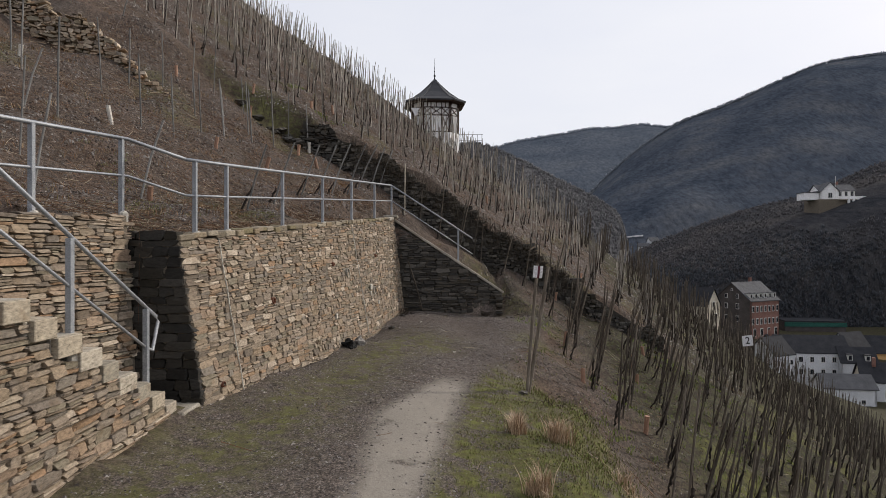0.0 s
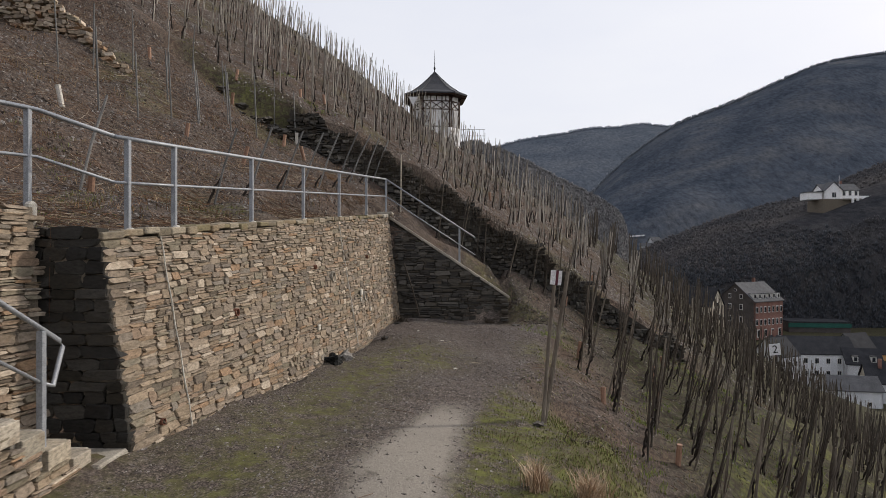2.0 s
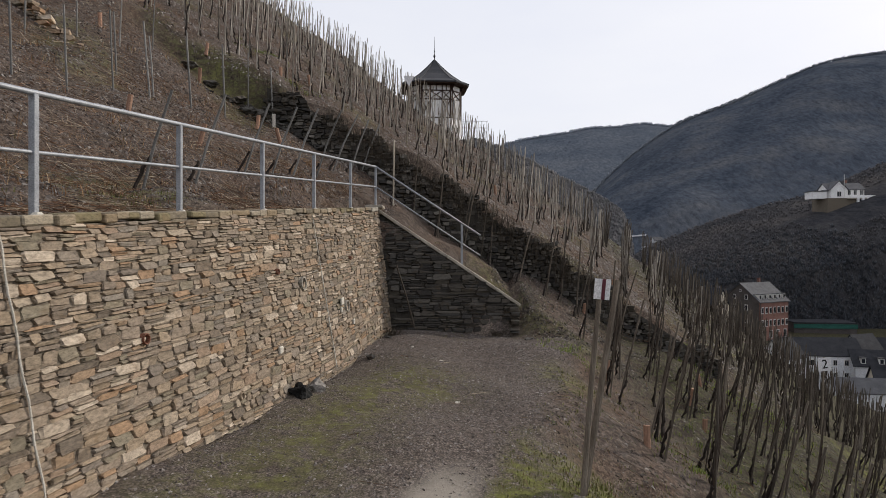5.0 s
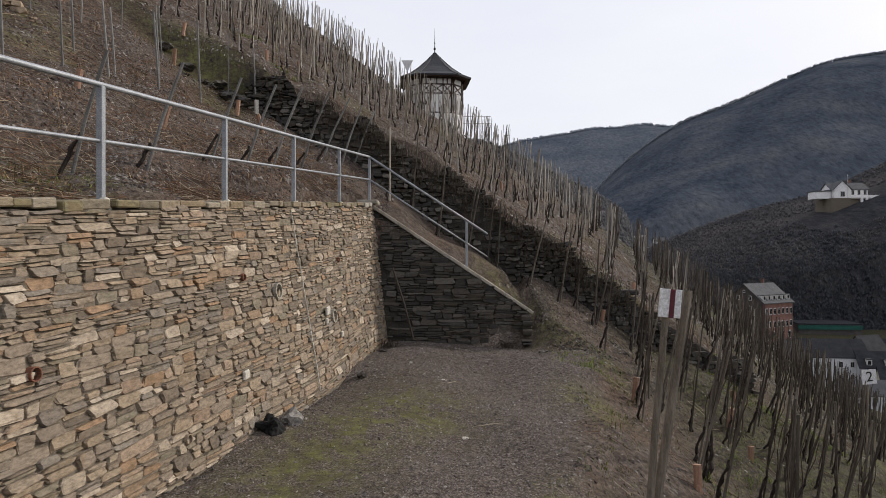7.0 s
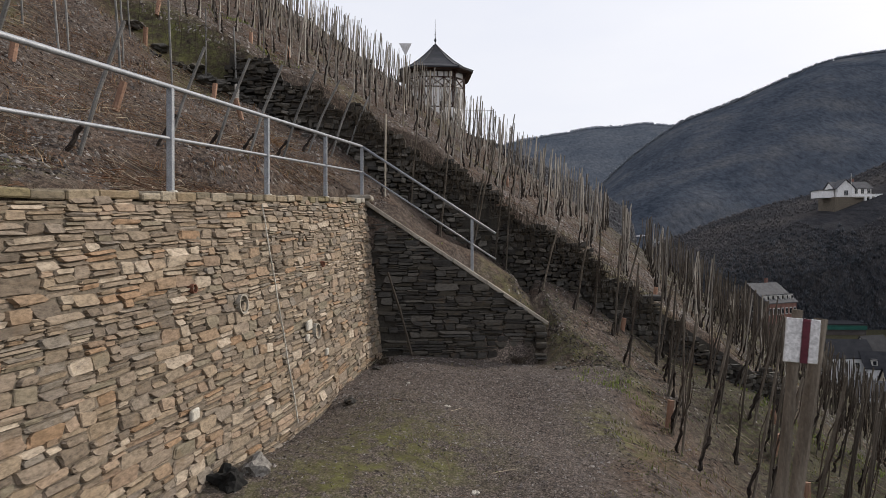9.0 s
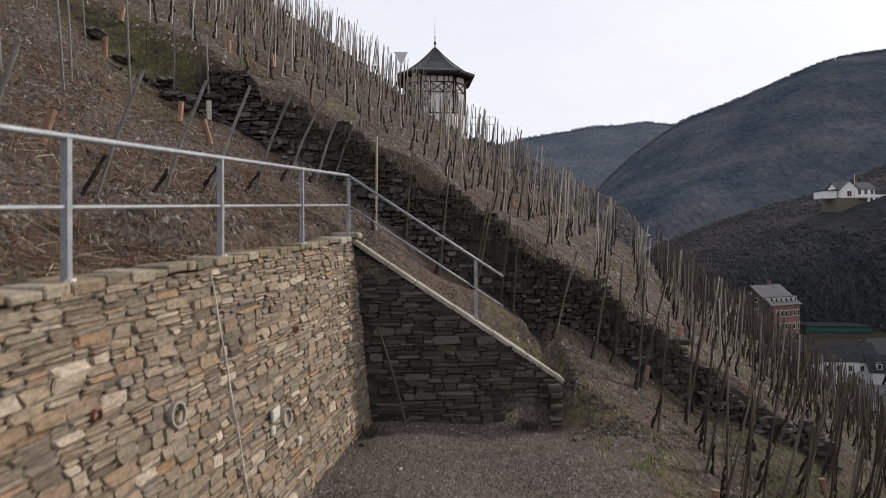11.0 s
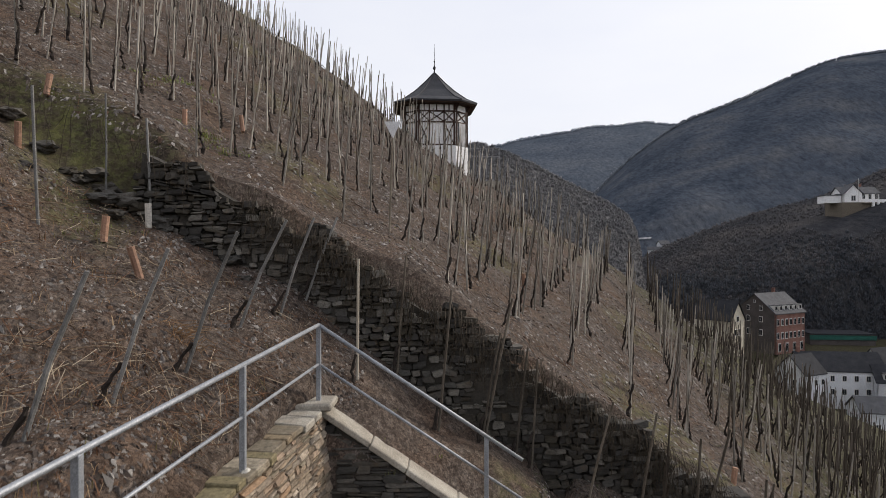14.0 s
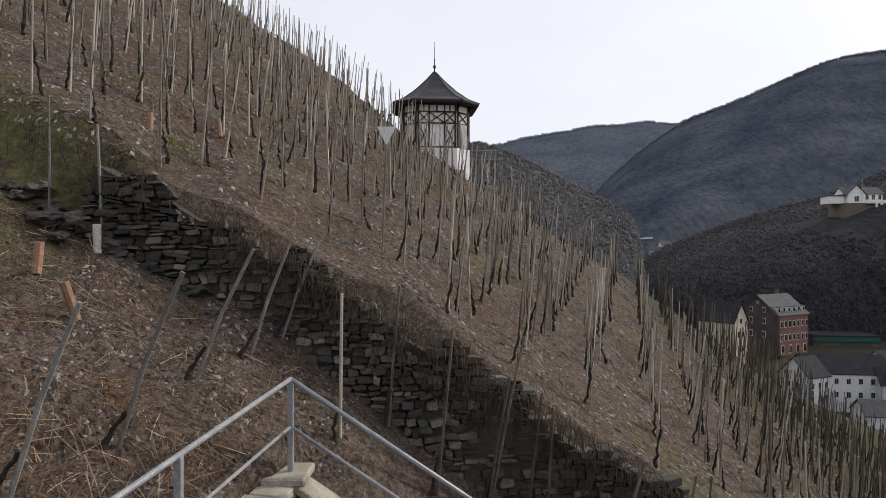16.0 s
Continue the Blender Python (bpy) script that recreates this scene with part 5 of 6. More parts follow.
def house(name, label, corner, turn, length, depth, eave, ridge, base, wall, gable_wall, roof, front=(), gable=(), hang=0.4, dormers=0, chimneys=()):
    """A gabled house: corner is its front left foot; the front runs along its own x axis and faces its -y.
    front and gable (its left end): rows of (height of the middle, count, width, height)."""
    h = thing(name, label, "house", (corner[0], corner[1], base), turn=turn)
    e, r = eave - base, ridge - base
    t = 0.35
    part("wall", box_bm((length, t, e), (length / 2, t / 2, e / 2)), wall, h)
    part("wall", box_bm((length, t, e), (length / 2, depth - t / 2, e / 2)), wall, h)
    for x in (0.0, length - t):
        bm = bmesh.new()
        v0 = [bm.verts.new(p) for p in ((x, 0, 0), (x, depth, 0), (x, depth, e), (x, depth / 2, r), (x, 0, e))]
        v1 = [bm.verts.new((v.co.x + t, v.co.y, v.co.z)) for v in v0]
        bm.faces.new(v0[::-1])
        bm.faces.new(v1)
        for k in range(5):
            bm.faces.new((v0[k], v0[(k + 1) % 5], v1[(k + 1) % 5], v1[k]))
        bmesh.ops.recalc_face_normals(bm, faces=bm.faces)
        part("gable", bm, gable_wall if x == 0 else wall, h)
    top = None
    for sy in (0, 1):
        lean = math.atan2(r - e, depth / 2)
        run = math.hypot(r - e, depth / 2) + hang
        bm = bmesh.new()
        a = [(-hang, -hang * math.cos(lean), e - hang * math.sin(lean)), (length + hang, -hang * math.cos(lean), e - hang * math.sin(lean)), (length + hang, depth / 2, r), (-hang, depth / 2, r)]
        if sy:
            a = [(p[0], depth - p[1], p[2]) for p in a]
        v0 = [bm.verts.new(p) for p in a]
        v1 = [bm.verts.new((p[0], p[1], p[2] + 0.22)) for p in a]
        bm.faces.new(v0[::-1])
        bm.faces.new(v1)
        for k in range(4):
            bm.faces.new((v0[k], v0[(k + 1) % 4], v1[(k + 1) % 4], v1[k]))
        bmesh.ops.recalc_face_normals(bm, faces=bm.faces)
        ob = part("roof", bm, roof, h)
        top = top or ob
    for z, n, w, hh in front:
        for k in range(n):
            window(h, pose((k + 0.5) * length / n, -0.05, z), w, hh)
    for z, n, w, hh in gable:
        for k in range(n):
            window(h, pose(-0.05, (k + 0.5) * depth * 0.6 / n + depth * 0.2, z, 0, 0, -90), w, hh)
    for k in range(dormers):
        x = (k + 0.5) * length / dormers
        y = depth * 0.06
        z = e + (r - e) * 2 * 0.06
        d = part("dormer", box_bm((1.15, 2.2, 1.5), (x, y + 1.0, z + 0.75)), M_FRAME, top)
        part("dormer_roof", box_bm((1.35, 2.5, 0.16), (x, y + 0.95, z + 1.56)), roof, top)
        part("dormer_pane", box_bm((0.7, 0.06, 1.0), (x, y - 0.12, z + 0.75)), M_GLASS, top)
    for x, y in chimneys:
        part("chimney", box_bm((0.7, 0.7, 2.2), (x, y, r + 0.3)), M_BRICK, top)
    return h


def build_town():
    # the guesthouse gable's shade is put in as a darker brown wall colour
    house("guesthouse", "three-storey brick house with dormers and a gable coloured darker as shade", (88.6, 182.0), 29.1, 13.0, 12.4, -13.2, -8.2, -24.2, M_BRICK, M_DARKBROWN, M_GREYROOF, ((5.0, 7, 0.9, 1.7), (8.6, 7, 0.9, 1.7), (1.8, 4, 1.1, 2.2)), ((9.2, 2, 0.9, 1.5), (12.2, 2, 0.8, 1.2), (5.6, 2, 0.9, 1.6), (14.0, 1, 0.6, 0.6)), dormers=6, chimneys=((9.5, 7.0),))
    house("gabled_house", "cream gabled house with a dark slate roof", (73.1, 166.9), 126.9, 9.5, 6.5, -12.8, -8.4, -24.2, M_CREAM, M_CREAM, M_DARKROOF, ((6.0, 4, 0.8, 1.4),), ((5.0, 2, 0.9, 1.5), (8.4, 2, 0.9, 1.5), (11.6, 1, 0.9, 1.3)))
    house("white_house", "long white rendered house with a dark slate roof", (86.2, 165.0), -6.0, 19.0, 9.0, -25.0, -21.2, -35.0, M_RENDER, M_RENDER, M_DARKROOF, ((8.2, 7, 0.9, 1.4), (5.0, 7, 0.9, 1.4)), ((7.5, 2, 0.9, 1.3),), chimneys=((0.8, 4.5),))
    house("white_house", "small white house with a black hipped roof", (83.5, 159.0), 24.0, 7.0, 8.0, -25.0, -21.0, -35.0, M_RENDER, M_RENDER, M_DARKROOF, ((8.0, 3, 0.8, 1.3), (5.0, 3, 0.8, 1.3)), ((7.8, 2, 0.8, 1.3),))
    house("barn", "cream barn with a sunlit end wall", (111.5, 173.0), 20.0, 8.0, 7.0, -26.0, -21.6, -35.0, M_CREAM, M_RENDER, M_DARKROOF, (), ((4.5, 1, 0.8, 1.0),))
    house("cottage", "dark-roofed low cottage with white walls", (99.5, 150.0), -20.0, 10.0, 8.0, -29.5, -25.6, -35.0, M_RENDER, M_CREAM, M_DARKROOF, ((2.6, 3, 0.8, 1.1),), ((2.6, 1, 0.8, 1.1),), chimneys=((3.0, 3.0),))
    house("cottage", "pale-roofed low shed among the town's houses", (88.0, 146.0), -10.0, 11.0, 7.0, -30.2, -27.6, -35.0, M_RENDER, M_RENDER, M_GREYROOF, ((1.8, 2, 0.8, 1.0),))
    house("cottage", "dark slate house with a dormered roof", (101.5, 161.0), -15.0, 8.0, 7.0, -27.0, -23.6, -35.0, M_RENDER, M_RENDER, M_DARKROOF, ((3.0, 3, 0.8, 1.1),), (), dormers=2)
    # orange light on this house is put into its wall colour
    house("cottage", "small house beside the white houses with orange light in its wall colour", (119.0, 176.0), -10.0, 8.0, 7.0, -27.0, -22.8, -35.0, M_ORANGE_LIT, M_ORANGE_LIT, M_DARKROOF, ((2.6, 2, 0.7, 1.0),))
    house("far_house", "small white gabled house far up the valley", (112.6, 343.0), 10.0, 5.0, 4.5, 6.2, 8.0, 2.0, M_RENDER, M_RENDER, M_GREYROOF, ((3.0, 2, 0.9, 1.2),))
    house("far_house", "small white house with a pale roof up the valley", (105.0, 341.0), -20.0, 5.5, 4.0, 3.4, 4.8, -1.0, M_RENDER, M_RENDER, M_GREYROOF, ((2.0, 3, 0.9, 1.2),))
    hall = thing("river_hall", "long hall with a green screened side by the river", "hall", (107.0, 198.0, -24.0), turn=-6.0)
    part("wall", box_bm((18, 9, 3.2), (9, 4.5, 1.6)), M_DARKBROWN, hall)
    part("green_side", box_bm((18.3, 0.4, 1.3), (9, -0.15, 2.3)), M_GREEN, hall, "green mesh screen")
    part("roof", box_bm((18, 9.6, 0.3), (9, 4.5, 3.3)), M_DARKROOF, hall)
    tower = thing("church_spire", "thin pale church spire rising behind the slope", "church", (78.5, 232.0, -24.0))
    part("tower_wall", box_bm((4, 4, 11), (0, 0, 5.5)), M_RENDER, tower)
    part("spire", tube_bm([(0, 0, 11), (0, 0, 12.6), (0, 0, 19.6)], [2.0, 1.0, 0.05], 8), M_ZINC, tower)
    # the villa on its terrace
    v = (148.7, 250.0)
    villa = house("villa", "white villa with a grey roof on a walled terrace", v, -4.0, 13.5, 8.0, 24.8, 27.4, 21.3, M_PLASTER, M_PLASTER, M_GREYROOF, ((2.3, 6, 1.0, 1.9),), ((2.6, 1, 1.6, 2.2),), chimneys=((9.0, 4.5),))
    gable = [(0.2, 0), (6.4, 0), (6.4, 3.4), (3.3, 6.5), (0.2, 3.4)]
    prism("front_gable", [[(x, -1.6, z) for x, z in gable], [(x, 4.0, z) for x, z in gable]], M_PLASTER, villa)
    for sx in (-1, 1):
        eave, ridge = (3.3 + sx * 3.6, 3.05), (3.3, 6.65)
        line = [eave, ridge, (ridge[0], ridge[1] + 0.25), (eave[0], eave[1] + 0.25)]
        prism("gable_roof", [[(x, -2.0, z) for x, z in line], [(x, 4.2, z) for x, z in line]], M_GREYROOF, villa)
    window(villa, pose(3.3, -1.66, 1.6), 1.5, 2.0)
    part("annex", box_bm((5.6, 6, 2.8), (-3.0, 3, 1.4)), M_PLASTER, villa)
    part("annex_roof", box_bm((6.2, 6.6, 0.3), (-3.0, 3, 2.9)), M_GREYROOF, villa)
    part("flagpole", tube_bm([(5.0, -2, 0), (5.0, -2, 9.0)], 0.09, 6), M_FRAME, villa)
    terrace = thing("villa_terrace", "pale walled terrace with white pillars under the villa", "terrace", (v[0], v[1], 21.3), turn=-4.0)
    part("terrace_wall", box_bm((11, 12, 5.6), (4.0, 3.0, -2.82)), M_MORTAR, terrace)
    part("deck", box_bm((16.5, 6.0, 0.4), (13.8, -1.0, -0.2)), M_CONCRETE, terrace)
    part("parapet", box_bm((16.0, 0.3, 1.0), (14.0, -3.6, 0.5)), M_PLASTER, terrace)
    for k in range(8):
        part("pillar", box_bm((0.7, 0.8, 3.4), (9 + k * 1.8, -3.9, -1.7)), M_PLASTER, terrace)


build_town()

# ==== loose stone, prunings and grass ====
def shards(name, xs, ys, sizes, mat, label, category, flat=0.45, seed=1, lift=0.0):
    """Small angular chips strewn on the ground, in one mesh."""
    r = np.random.default_rng(seed)
    n = len(xs)
    zs = surface(xs, ys) + lift
    ang = r.uniform(0, 6.28, n)
    base = np.array([0, 1.57, 3.14, 4.71])[None] + ang[:, None] + r.uniform(-0.45, 0.45, (n, 4))
    rad = sizes[:, None] * r.uniform(0.5, 1.15, (n, 4)) * np.array([1.0, 0.6, 1.0, 0.6])[None]
    # the chips lie on the slope
    e = 0.1
    gx, gy = (surface(xs + e, ys) - zs) / e, (surface(xs, ys + e) - zs) / e
    gx, gy = np.clip(gx, -1.2, 1.2) + r.normal(0, 0.16, n), np.clip(gy, -1.2, 1.2) + r.normal(0, 0.16, n)
    dx, dy = rad * np.cos(base), rad * np.sin(base)
    bx, by = xs[:, None] + dx, ys[:, None] + dy
    bz = zs[:, None] + gx[:, None] * dx + gy[:, None] * dy - 0.1 * sizes[:, None]
    apex = np.stack([xs + r.uniform(-0.4, 0.4, n) * sizes, ys + r.uniform(-0.4, 0.4, n) * sizes, zs + sizes * flat * r.uniform(0.5, 1.3, n)], -1)
    verts = np.concatenate([np.stack([bx, by, bz], -1), apex[:, None]], 1).reshape(-1, 3)
    o = 5 * np.arange(n)[:, None]
    tri = np.concatenate([np.concatenate([o + a, o + b, o + 4], 1)[:, None] for a, b in ((0, 1), (1, 2), (2, 3), (3, 0))], 1).reshape(-1, 3)
    ob = mesh_object(name, verts.tolist(), tri.tolist(), mat)
    return tagged(ob, label, category, kind="stuff")


def tones_material(name, tones, rough=0.85):
    """A tone of its own for each loose piece."""
    m, nt, b, vec = material(name, rough, 0.0, 0.25)
    rnd = nt.nodes.new("ShaderNodeNewGeometry").outputs["Random Per Island"]
    c = ramp(nt, rnd, *[(i / len(tones), t) for i, t in enumerate(tones)])
    c.node.color_ramp.interpolation = "CONSTANT"
    c = mix(nt, 1.0, c, ramp(nt, noise_tex(nt, vec, 60.0), (0.3, (0.7, 0.7, 0.7)), (0.7, (1.25, 1.25, 1.25))), "MULTIPLY")
    nt.links.new(c, b.inputs["Base Color"])
    return m


M_CHIPS = tones_material("slate_chips", [(0.0736, 0.0589, 0.0506), (0.129, 0.11, 0.0975), (0.0552, 0.0423, 0.035), (0.175, 0.156, 0.143), (0.092, 0.0736, 0.0626), (0.138, 0.121, 0.11), (0.23, 0.212, 0.193), (0.0828, 0.0515, 0.034), (0.11, 0.0966, 0.0865), (0.313, 0.29, 0.267)])
M_CHIPS_BANK = tones_material("bank_litter", [(0.0505, 0.039, 0.0332), (0.0866, 0.0722, 0.0635), (0.0289, 0.0216, 0.018), (0.122, 0.106, 0.0968), (0.0722, 0.0433, 0.0296), (0.101, 0.0866, 0.078), (0.173, 0.158, 0.144), (0.0613, 0.0361, 0.0231), (0.0722, 0.0606, 0.0534), (0.246, 0.227, 0.209), (0.0361, 0.0275, 0.0216), (0.108, 0.0649, 0.0404)])
M_CHIPS_LOW = tones_material("brown_chips", [(0.038, 0.03, 0.025), (0.068, 0.057, 0.05), (0.028, 0.023, 0.019), (0.1, 0.088, 0.077), (0.05, 0.04, 0.033), (0.08, 0.069, 0.06), (0.055, 0.048, 0.03), (0.06, 0.066, 0.026), (0.075, 0.064, 0.056), (0.24, 0.22, 0.2)])
M_GRAVEL = tones_material("path_gravel", [(0.072, 0.0612, 0.0558), (0.126, 0.11, 0.101), (0.09, 0.0774, 0.0702), (0.18, 0.162, 0.151), (0.113, 0.0954, 0.0855), (0.149, 0.131, 0.12), (0.27, 0.248, 0.23)])
M_TWIG = tones_material("prunings", [(0.12, 0.07, 0.043), (0.18, 0.125, 0.08), (0.25, 0.19, 0.13), (0.15, 0.075, 0.04), (0.36, 0.3, 0.22), (0.075, 0.05, 0.032), (0.16, 0.09, 0.052), (0.1, 0.06, 0.04)])
M_GRASS = tones_material("grass_blades", [(0.12, 0.13, 0.042), (0.16, 0.175, 0.05), (0.095, 0.095, 0.034), (0.2, 0.17, 0.085), (0.14, 0.15, 0.042), (0.15, 0.11, 0.06)])
M_FRESH = tones_material("fresh_grass", [(0.14, 0.2, 0.03), (0.2, 0.27, 0.04), (0.1, 0.13, 0.03), (0.25, 0.28, 0.06)])
M_STRAW = tones_material("dry_grass", [(0.36, 0.255, 0.165), (0.46, 0.34, 0.23), (0.28, 0.185, 0.115), (0.54, 0.42, 0.3)])
M_RUSSET = tones_material("russet_weeds", [(0.2, 0.11, 0.055), (0.28, 0.17, 0.09), (0.15, 0.075, 0.04), (0.35, 0.25, 0.15), (0.12, 0.1, 0.04)])
re_ = np.random.default_rng(31)


def strew(n, x0, x1, y0, y1, keep):
    x, y = re_.uniform(x0, x1, n), re_.uniform(y0, y1, n)
    k = keep(x, y)
    return x[k], y[k]


def sizes_of(n, a, b):
    return a + (b - a) * re_.random(n) ** 2.5


def build_litter():
    x, y = strew(60000, -3.4, 3.6, 4.8, 19.9, lambda x, y: (on_path(x, y) > 0.5) & (re_.random(len(x)) > 0.75 * np.exp(-((x - wall_x(y) - 1.45) / 0.6) ** 2) * step01(18, 13, y)) & (re_.random(len(x)) > 0.93 * np.exp(-((x - track_x(y)) / track_half(y)) ** 4) * step01(11.6, 10, y)) & (re_.random(len(x)) > 0.85 * verge(x, y)))
    shards("path_gravel", x, y, sizes_of(len(x), 0.009, 0.038), M_GRAVEL, "loose grey-brown gravel on the path", "gravel", 0.4, 2)
    bank = lambda x, y: (x < np.where(y < 8.25, wall_x(y) - 1.4, wall_x(y) - 0.4)) | (y > 20.3)
    x, y = strew(110000, -11, -1.2, 6, 22.0, bank)
    shards("bank_chips", x, y, sizes_of(len(x), 0.011, 0.062), M_CHIPS_BANK, "brown slate chips covering the bank", "slate chips", 0.3, 3)
    x, y = strew(110000, -15, 13, 22.8, 38, lambda x, y: y > 0)
    shards("field_chips", x, y, sizes_of(len(x), 0.016, 0.08), M_CHIPS, "grey slate chips among the vines", "slate chips", 0.28, 4)
    x, y = strew(16000, -18, 20, 37, 47, lambda x, y: y > 0)
    shards("crest_chips", x, y, sizes_of(len(x), 0.03, 0.11), M_CHIPS, "grey slate chips near the crest", "slate chips", 0.5, 5)
    x, y = strew(75000, 1.2, 15, 5, 22.2, lambda x, y: (on_path(x, y) < 0.5) & (re_.random(len(x)) > 0.75 * verge(x, y)))
    shards("slope_chips", x, y, sizes_of(len(x), 0.01, 0.05), M_CHIPS_LOW, "brown slate chips on the lower slope", "slate chips", 0.25, 6)
    x, y = strew(9000, 1.3, 5.0, 18.4, 22.1, lambda x, y: (on_path(x, y) < 0.6) & ((y > 20.2) | (x > 1.95)))
    shards("scree", x, y, sizes_of(len(x), 0.012, 0.05), M_CHIPS_LOW, "loose slate scree beside the wing wall", "slate chips", 0.28, 8)
    # prunings
    clouds = []
    spots = []
    for box, n in (((-12, -1.8, 6, 22), 8500), ((-14, 12, 22.8, 36), 6000), ((1.8, 14, 6, 22), 1800)):
        spots.append(strew(n, *box, lambda x, y: (on_path(x, y) < 0.3) & ~((x > np.where(y < 8.25, wall_x(y) - 1.4, wall_x(y) - 0.4)) & (x < 1.4) & (y < 20.2))))
    xs, ys = np.concatenate([s[0] for s in spots]), np.concatenate([s[1] for s in spots])
    wy = re_.uniform(8.4, 19.5, 2600)
    xs, ys = np.concatenate([xs, wall_x(wy) - 0.4 - 2.2 * re_.random(2600) ** 1.4]), np.concatenate([ys, wy])
    cx, cy = strew(45, -3.2, 3.0, 6, 19, lambda x, y: on_path(x, y) > 0.6)
    xs, ys = np.concatenate([xs, cx]), np.concatenate([ys, cy])
    for x, y in zip(xs, ys):
        L = re_.uniform(0.08, 0.42)
        a = re_.uniform(0, 6.28)
        t = np.linspace(-0.5, 0.5, 4)
        bend = re_.uniform(-0.15, 0.15)
        px_, py_ = x + L * (t * math.cos(a) - bend * (t * t - 0.1) * math.sin(a)), y + L * (t * math.sin(a) + bend * (t * t - 0.1) * math.cos(a))
        pz_ = height(px_, py_) + 0.02 + re_.uniform(0, 0.04) + re_.uniform(-0.06, 0.06) * t
        r = re_.uniform(0.0018, 0.005)
        v = []
        for k in range(4):
            for q in range(3):
                v.append((px_[k] + r * math.cos(q * 2.09) * math.sin(a), py_[k] - r * math.cos(q * 2.09) * math.cos(a), pz_[k] + r * math.sin(q * 2.09)))
        f = [(3 * k + q, 3 * k + (q + 1) % 3, 3 * k + 3 + (q + 1) % 3, 3 * k + 3 + q) for k in range(3) for q in range(3)]
        clouds.append((np.array(v), f))
    joined("prunings", clouds, M_TWIG, None, "dry vine prunings strewn over the slopes", "prunings")


def blades(name, spots, mat, label, tall, count, spread, seed, lean=0.5):
    """Tufts of narrow bent blades."""
    r = np.random.default_rng(seed)
    verts, faces = [], []
    sx, sy = np.array([s[0] for s in spots]), np.array([s[1] for s in spots])
    zs = height(sx, sy) + ground_noise(sx, sy) * (0.07 - 0.045 * on_path(sx, sy))
    for (x, y, k), z in zip(spots, zs):
        for _ in range(int(count * k) + 1):
            a = r.uniform(0, 6.28)
            h = tall * k * r.uniform(0.45, 1.15)
            bx, by = x + r.normal(0, spread * k), y + r.normal(0, spread * k)
            w = 0.0025 + 0.0035 * r.random()
            out = h * lean * r.uniform(0.2, 1.0)
            b = len(verts)
            c, s = math.cos(a), math.sin(a)
            verts += [(bx - s * w, by + c * w, z - 0.03), (bx + s * w, by - c * w, z - 0.03), (bx + c * out * 0.4 + s * w * 0.8, by + s * out * 0.4 - c * w * 0.8, z + h * 0.6), (bx + c * out * 0.4 - s * w * 0.8, by + s * out * 0.4 + c * w * 0.8, z + h * 0.6), (bx + c * out, by + s * out, z + h)]
            faces += [(b, b + 1, b + 2, b + 3), (b + 3, b + 2, b + 4)]
    ob = mesh_object(name, verts, faces, mat)
    return tagged(ob, label, "grass", kind="stuff")


